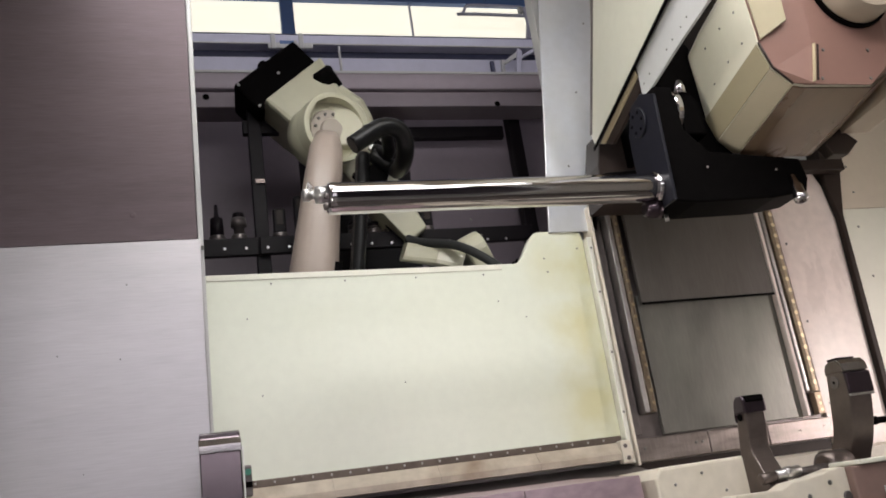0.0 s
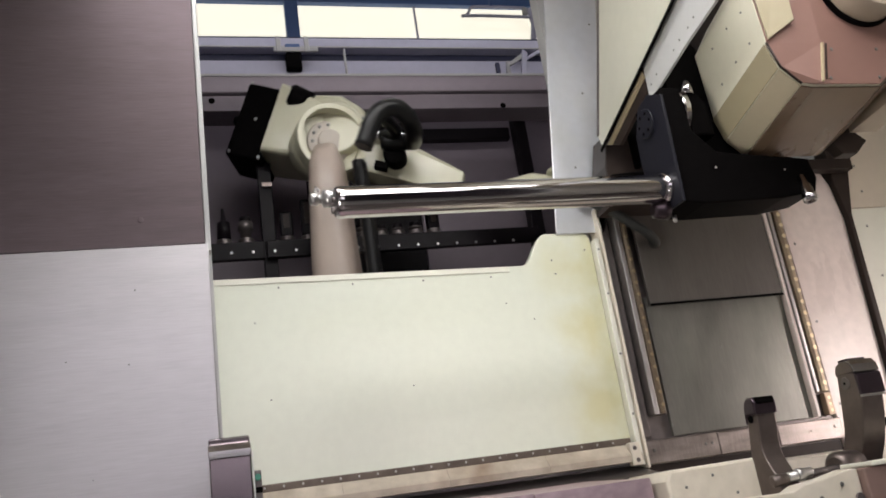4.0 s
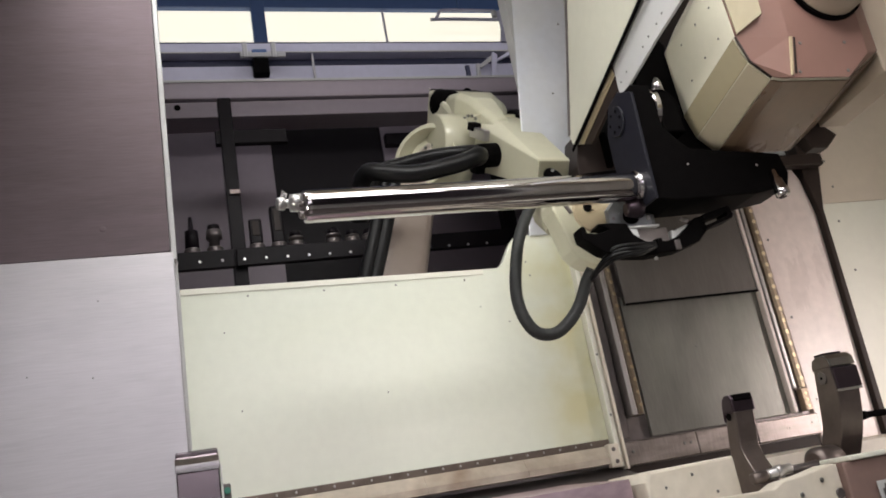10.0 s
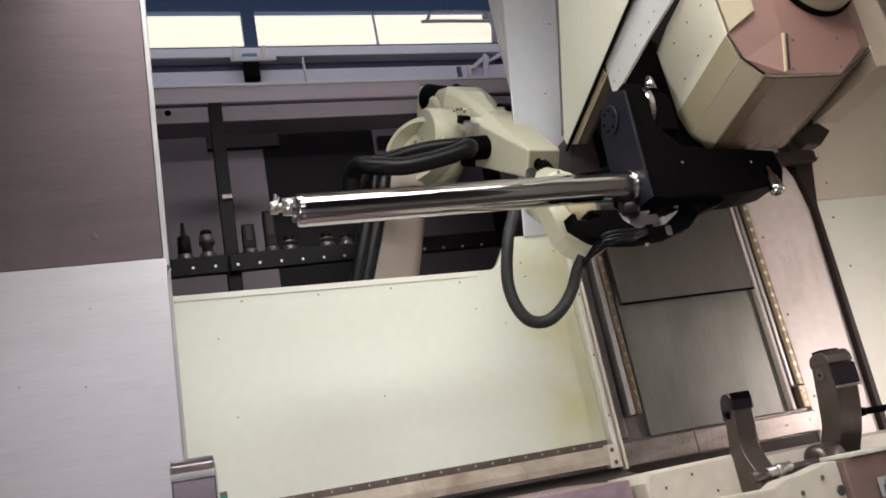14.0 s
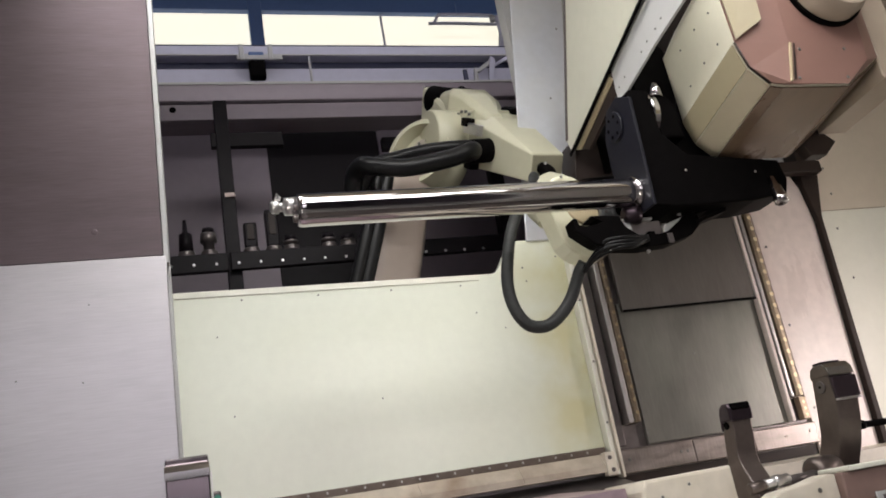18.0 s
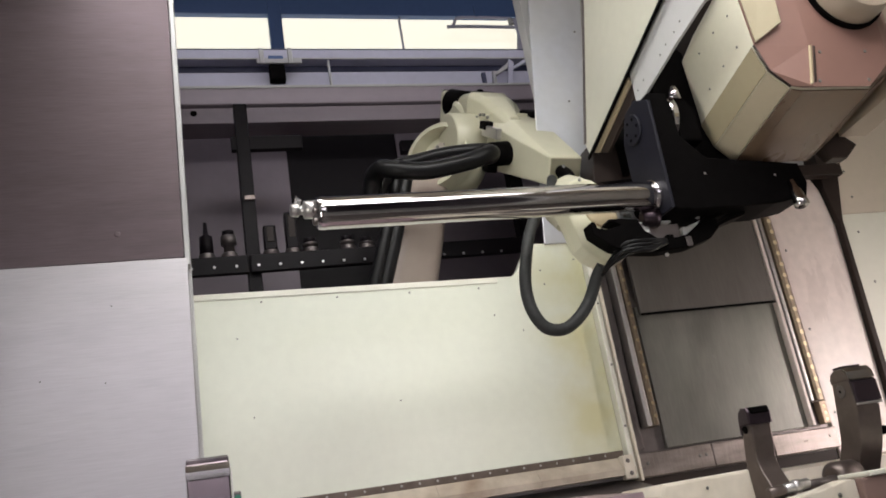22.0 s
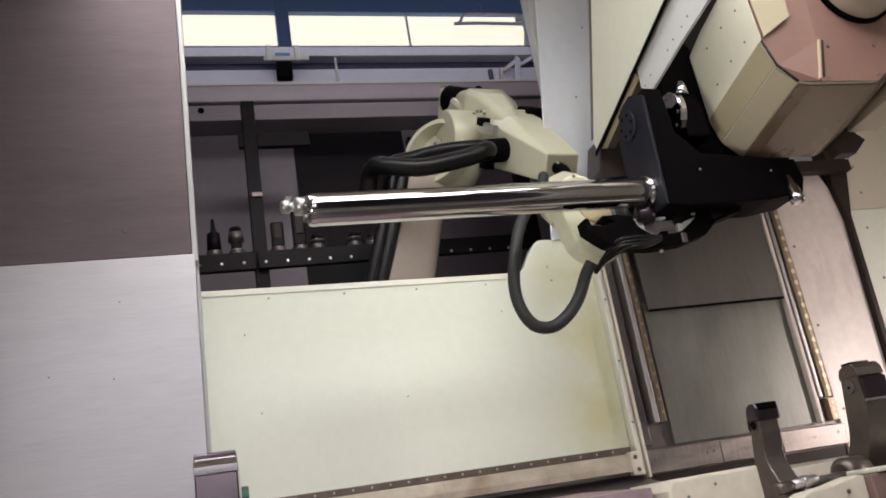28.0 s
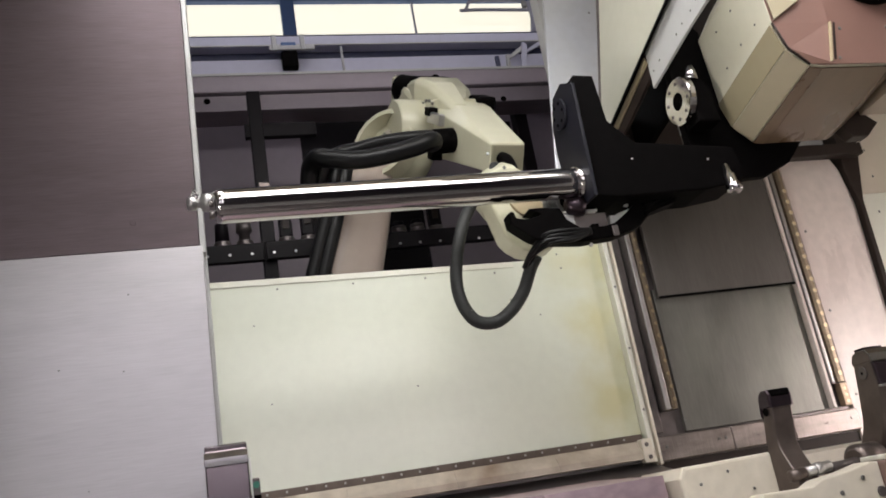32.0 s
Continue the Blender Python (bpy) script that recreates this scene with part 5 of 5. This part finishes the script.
part("wrist_hole", cyl(B(), (1.135, 2.0935, 1.829), (1.1345, 2.089, 1.829), 0.013, n=18), BLACK, wrist, "", WRIST)
part("slot", slab(B(), [(1.046, 1.885), (1.056, 1.888), (1.092, 1.82), (1.082, 1.816)], "y", 2.100, 2.1045, 0.001), DARKSTEEL, wrist, "dark cooling slot", WRIST)
sc = mesh_of("screw", cyl(B(), (0, 0, 0), (0, -0.003, 0), 0.005, n=8), SCREW)
for x, z in ((1.06, 1.955), (1.10, 1.91), (1.12, 1.86), (1.13, 1.80), (1.16, 1.745), (1.19, 1.75)):
    ob = new("screw", sc)
    ob.parent = wrist
    ob.matrix_basis = WRIST.inverted() @ Matrix.Translation((x, 2.105, z))
grip = part("gripper", slab(B(), [(1.115, 1.662), (1.15, 1.652), (1.244, 1.645), (1.336, 1.652), (1.41, 1.674), (1.445, 1.705), (1.44, 1.748), (1.415, 1.744), (1.389, 1.722), (1.34, 1.690), (1.308, 1.683), (1.293, 1.683), (1.293, 1.692), (1.275, 1.692), (1.275, 1.683), (1.242, 1.683), (1.15, 1.70)], "y", 2.005, 2.055, 0.004), BLACK, robot, "black two-jaw gripper", WRIST)
FD = V(-0.20, -0.96, -0.10).normalized()
FC = V(1.246, 2.112, 1.789)
flange = part("tool_flange", pipe(B(), FC, FD, 0.088, 0.030, 0.022), ALU, grip, "bright tool flange ring", WRIST)
bm = B()
fd, fs_, fu = frame_of(FD)
ring = [FC + V(0.012, 0, -0.002) + (fs_ * math.cos(i * math.pi / 4 + 0.39) + fu * math.sin(i * math.pi / 4 + 0.39)) * 0.074 for i in range(8)]
loft(bm, [[p + fd * 0.020 for p in ring], [p + fd * 0.046 for p in ring], [p + (FC - p) * 0.10 + fd * 0.052 for p in ring]], smooth=False)
part("coupling", bm, GREYSTEEL, flange, "eight-sided steel coupling", WRIST)
part("bore", pipe(B(), FC + V(0.012, 0, -0.002) + fd * 0.048, fd, 0.034, 0.025, 0.008), GREYSTEEL, flange, "bright bore rim", WRIST)
# Black disc gives the bore its shade.
part("bore_shade", cyl(B(), FC + V(0.012, 0, -0.002) + fd * 0.0515, FC + V(0.012, 0, -0.002) + fd * 0.0535, 0.025, n=24), BLACK, flange, "black disc for the shade in the bore", WRIST)
fb = mesh_of("bolt", cyl(B(), (0, 0, 0), FD * 0.004, 0.0062, n=10), BLACK)
for i in range(8):
    ob = new("bolt", fb)
    ob.parent = flange
    ob.matrix_basis = WRIST.inverted() @ Matrix.Translation(FC + fd * 0.021 + (fs_ * math.cos(i * 0.785) + fu * math.sin(i * 0.785)) * 0.081)
fb2 = mesh_of("bolt", cyl(B(), (0, 0, 0), FD * 0.004, 0.0045, n=10), DARKSTEEL)
for i in range(6):
    ob = new("bolt", fb2)
    ob.parent = flange
    ob.matrix_basis = WRIST.inverted() @ Matrix.Translation(FC + V(0.012, 0, -0.002) + fd * 0.0515 + (fs_ * math.cos(i * 1.047) + fu * math.sin(i * 1.047)) * 0.052)
ad = part("adapter", box(B(), (1.222, 2.035, 1.678), (1.335, 2.105, 1.732), 0.003), MAUVE, grip, "grey machined adapter block", WRIST)
part("adapter_lip", box(B(), (1.208, 2.022, 1.732), (1.306, 2.10, 1.739), 0.002), ALU, ad, "bright adapter lip", WRIST)
part("adapter_cheek", slab(B(), [(1.206, 1.731), (1.234, 1.731), (1.238, 1.684), (1.212, 1.700)], "y", 2.024, 2.034, 0.002), ALU, ad, "bright adapter cheek", WRIST)
part("adapter_plate", slab(B(), [(1.337, 1.683), (1.345, 1.72), (1.36, 1.718), (1.366, 1.724), (1.412, 1.738), (1.416, 1.712)], "y", 2.03, 2.06, 0.003), ALU, grip, "bright stepped adapter plate", WRIST)
part("jaw", slab(B(), [(1.043, 1.733), (1.051, 1.737), (1.058, 1.735), (1.062, 1.718), (1.082, 1.714), (1.104, 1.715), (1.130, 1.722), (1.115, 1.731), (1.095, 1.733), (1.101, 1.741), (1.14, 1.741), (1.185, 1.736), (1.199, 1.704), (1.241, 1.672), (1.134, 1.648), (1.098, 1.660), (1.079, 1.674), (1.045, 1.702)], "y", 1.99, 2.04, 0.003), BLACK, grip, "black hooked jaw", WRIST)
part("finger", slab(B(), [(1.43, 1.745), (1.448, 1.750), (1.518, 1.767), (1.526, 1.758), (1.530, 1.738), (1.524, 1.730), (1.454, 1.710), (1.43, 1.70), (1.43, 1.712), (1.464, 1.722), (1.512, 1.738), (1.510, 1.749), (1.463, 1.736), (1.43, 1.728)], "y", 1.99, 2.045, 0.002), BLACK, grip, "black slotted finger tip", WRIST)
part("jaw_pin", cyl(B(), (1.385, 2.006, 1.735), (1.385, 2.03, 1.75), 0.005, n=12), STEEL, grip, "", WRIST)
part("jaw_pin", cyl(B(), (1.255, 2.006, 1.632), (1.255, 1.998, 1.632), 0.005, n=12, bev=0.001), STEEL, grip, "", WRIST)
part("sensor", box(B(), (1.325, 1.998, 1.652), (1.342, 2.004, 1.680), 0.002), DARKSTEEL, grip, "", WRIST)
for dx, dz in ((0, 0), (0.014, 0.010), (0.026, -0.006), (0.008, 0.020)):
    part("cable", hose(B(), [(1.262, 1.999, 1.668 + dz * 0.3), (1.20, 1.982, 1.650 + dz), (1.15 + dx * 0.5, 1.978, 1.648 + dz), (1.118 + dx * 0.6, 1.99, 1.645 + dz * 0.9), (1.098 + dx * 0.2, 2.04, 1.630 + dz * 0.3), (1.092, 2.085, 1.612)], 0.006, n=8), RUBBER, grip, "thin black cable", WRIST)
loop = part("loop_hose", hose(B(), [(1.098, 2.08, 1.640), (1.083, 2.10, 1.613), (1.055, 2.115, 1.555), (1.015, 2.12, 1.51), (0.965, 2.12, 1.482), (0.915, 2.12, 1.490), (0.886, 2.12, 1.535), (0.882, 2.13, 1.60), (0.90, 2.14, 1.68), (0.945, 2.17, 1.785), (1.02, 2.22, 1.89), (1.10, 2.30, 1.97), (1.13, 2.34, 2.02)], 0.0165, step=10, ribs=0.05), LOOPHOSE, grip, "ribbed black looping hose", WRIST)


# ---- what moves ----
def motions():
    base = origin_of(robot).inverted()

    # the tool leaves its mount along the machine's axis
    home = HOLD
    draw = [(27.2, 0.0), (27.5, 0.011), (28.0, 0.040), (28.5, 0.069), (29.0, 0.099), (30.0, 0.158), (31.0, 0.217), (31.5, 0.246), (32.0, 0.276)]
    walk(tool, [(0.0, home)] + [(t, Matrix.Translation((-d, 0, 0.004 * d)) @ home) for t, d in draw])

    # forearm: time, elbow, way, dip; foot of the lower arm; wrist pose where it does not follow the forearm
    END = V(1.255, 2.45, 2.10)
    A0 = FORE.inverted() @ END
    F0 = V(1.262, 2.08, 1.79)
    rows = []

    def by_end(t, d, dip, foot=None, az=-84.0, wr=None, gr=None, grip_x=0.0, wd=31.0):
        """A row from how far the forearm's end stands from its holding place."""
        e = END + Vector(d) - fore_pose(0, 0, 0, az, dip) @ A0
        rows.append((t, (e.x, e.y, e.z), az, dip, foot or (FOOT[0] + d[0], FOOT[1], FOOT[2]), wr, gr, grip_x, wd))

    def held(flange, rx, ry, rz):
        """The wrist's pose from where its flange stands and how it is turned from its holding pose."""
        turn = pose(0, 0, 0, 0, 0, rz) @ pose(0, 0, 0, 0, ry, 0) @ pose(0, 0, 0, rx, 0, 0)
        return Matrix.Translation(flange) @ turn @ Matrix.Translation(WRIST.translation - F0)

    def bent(rx, ry, rz):
        """The wrist's turn from its holding pose, at the forearm's end."""
        return pose(0, 0, 0, 0, 0, rz) @ pose(0, 0, 0, 0, ry, 0) @ pose(0, 0, 0, rx, 0, 0)

    def by_elbow(t, e, az, dip, foot, wr=None, gr=None):
        rows.append((t, e, az, dip, foot, wr, gr, 0.0, None))

    def ride(t, x, dip, foot, az=-2):
        """A row for the arm at the rack, from where its elbow stands along the track."""
        rows.append((t, (x, 3.085, 2.485), az, dip, (foot, 2.95, 1.30), None, None, -0.20, 8.0))

    ride(0.0, 0.545, 51, 0.29)
    ride(1.6, 0.545, 51, 0.29)
    ride(2.0, 0.600, 51, 0.35)
    ride(2.5, 0.745, 51, 0.47)
    ride(2.9, 0.752, 50, 0.49)
    ride(3.2, 0.71, 50, 0.50)
    ride(3.5, 0.665, 49, 0.50, -4)
    by_elbow(4.0, (0.54, 3.06, 2.46), -15, 22, (0.46, 2.95, 1.30), bent(-32, 0, 72))
    by_elbow(4.5, (0.42, 3.02, 2.40), -62, 14, (0.42, 2.95, 1.30), bent(-24, 0, 42), held((0.74, 2.42, 2.10), 0, 16, 22))
    by_elbow(5.0, (0.33, 3.02, 2.34), -95, 8, (0.39, 2.95, 1.30), bent(-18, 0, 50), held((0.48, 2.30, 2.11), 2, 25, 5))
    by_end(5.5, (-0.97, 0.05, 0.05), 10, foot=(0.43, 2.95, 1.30), az=-104, wr=bent(-15, 0, 50), gr=held((0.42, 2.22, 2.085), 4, 28, 0))
    by_end(5.7, (-0.84, 0.03, 0.10), 21, foot=(0.385, 2.95, 1.30), az=-96, wr=bent(-15, 0, 40), gr=held((0.51, 2.20, 2.055), 3, 25, 0))
    by_end(5.9, (-0.722, 0.0, 0.045), 37, foot=(0.275, 2.95, 1.30), az=-91, wr=bent(-12, 0, 30), gr=held((0.63, 2.17, 1.975), 1, 16, 0))
    by_end(6.1, (-0.539, 0, 0.014), 44, foot=(0.38, 2.95, 1.30), az=-87, wr=bent(-6, 0, 12), gr=held((0.80, 2.13, 1.845), 0, 8, 0))
    by_end(6.3, (-0.343, 0, -0.010), 45, foot=(0.455, 2.95, 1.30), wd=37)
    by_end(6.5, (-0.25, 0, -0.037), 43, wd=37)
    by_end(7.0, (-0.20, 0, -0.044), 43, wd=37)
    by_end(7.5, (-0.095, 0, -0.045), 43, wd=37)
    by_end(8.0, (-0.021, 0, -0.045), 43, wd=37)
    by_end(9.0, (-0.016, 0, -0.046), 43, wd=37)
    by_end(9.5, (-0.004, 0, -0.044), 39, wd=34)
    by_end(10.0, (0.005, 0, -0.040), 34.5)
    by_end(11.0, (0.007, 0, -0.030), 34.2)
    by_end(12.5, (0.006, 0, -0.018), 34)
    by_end(14.5, (0, 0, 0), 34)
    for t, d in draw:
        by_end(t, (-d * 0.95, 0, 0), 34, grip_x=-d * 0.05)

    def swung(rx, ry, rz, up=0.0, along=0.0):
        """The looping hose's pose on the gripper: turned about its clamped end, and lifted."""
        end = V(1.098, 2.08, 1.640) - WRIST.translation
        return Matrix.Translation(end + V(along, 0, up)) @ pose(0, 0, 0, rx, ry, rz) @ Matrix.Translation(-end)

    # the forearm's hoses lift while the arm stands at the rack
    mid = V(0.295, -0.397, -0.073)
    up = Matrix.Translation(mid + V(-0.028, 0.000, 0.038)) @ pose(0, 0, 0, 0, 10, 10) @ Matrix.Translation(-mid)
    for h in (hose_a, hose_b):
        walk(h, [(0.0, up), (3.5, up), (5.3, Matrix()), (32.0, Matrix())])

    walk(loop, [(0.0, swung(0, 0, 0)), (3.5, swung(0, 0, 0)), (4.5, swung(-20, -40, -20)), (5.5, swung(-30, -60, -30)), (5.8, swung(-22, -35, -10)),
                (6.1, swung(-8, 0, 20)), (6.5, swung(0, 0, 0, 0.016)), (9.0, swung(0, 0, 0, 0.016)), (10.0, swung(0, 0, 0)), (27.3, swung(0, 0, 0)),
                (28.0, swung(0, 0, 0, 0, -0.014)), (30.0, swung(0, 0, 0, 0, 0.016)), (32.0, swung(0, 0, 0, 0, 0.033))])

    f_rows, l_rows, w_rows, g_rows, c_rows = [], [], [], [], []
    for t, e, az, dip, foot, wr, gr, grip_x, wd in rows:
        f = fore_pose(*e, az, dip)
        f_rows.append((t, base @ f))
        l_rows.append((t, base @ arm_pose(f, foot)))
        w = f @ FORE.inverted() @ WRIST
        if wd:
            turn = fore_pose(0, 0, 0, az, wd) @ fore_pose(0, 0, 0, -84, 31).inverted()
            w = Matrix.Translation(f @ A0 + V(grip_x, 0, 0)) @ turn @ Matrix.Translation(WRIST.translation - END)
        if wr:
            w = Matrix.Translation(w.translation) @ wr
        g = gr or w
        w_rows.append((t, base @ w))
        g_rows.append((t, base @ g))
        c_rows.append((t, base @ Matrix.Translation((foot[0] + 0.02, 2.95, 0.95))))
    walk(fore, f_rows)
    walk(lower, l_rows)
    walk(wrist, w_rows)
    walk(grip, g_rows)
    walk(carriage, c_rows)


motions()
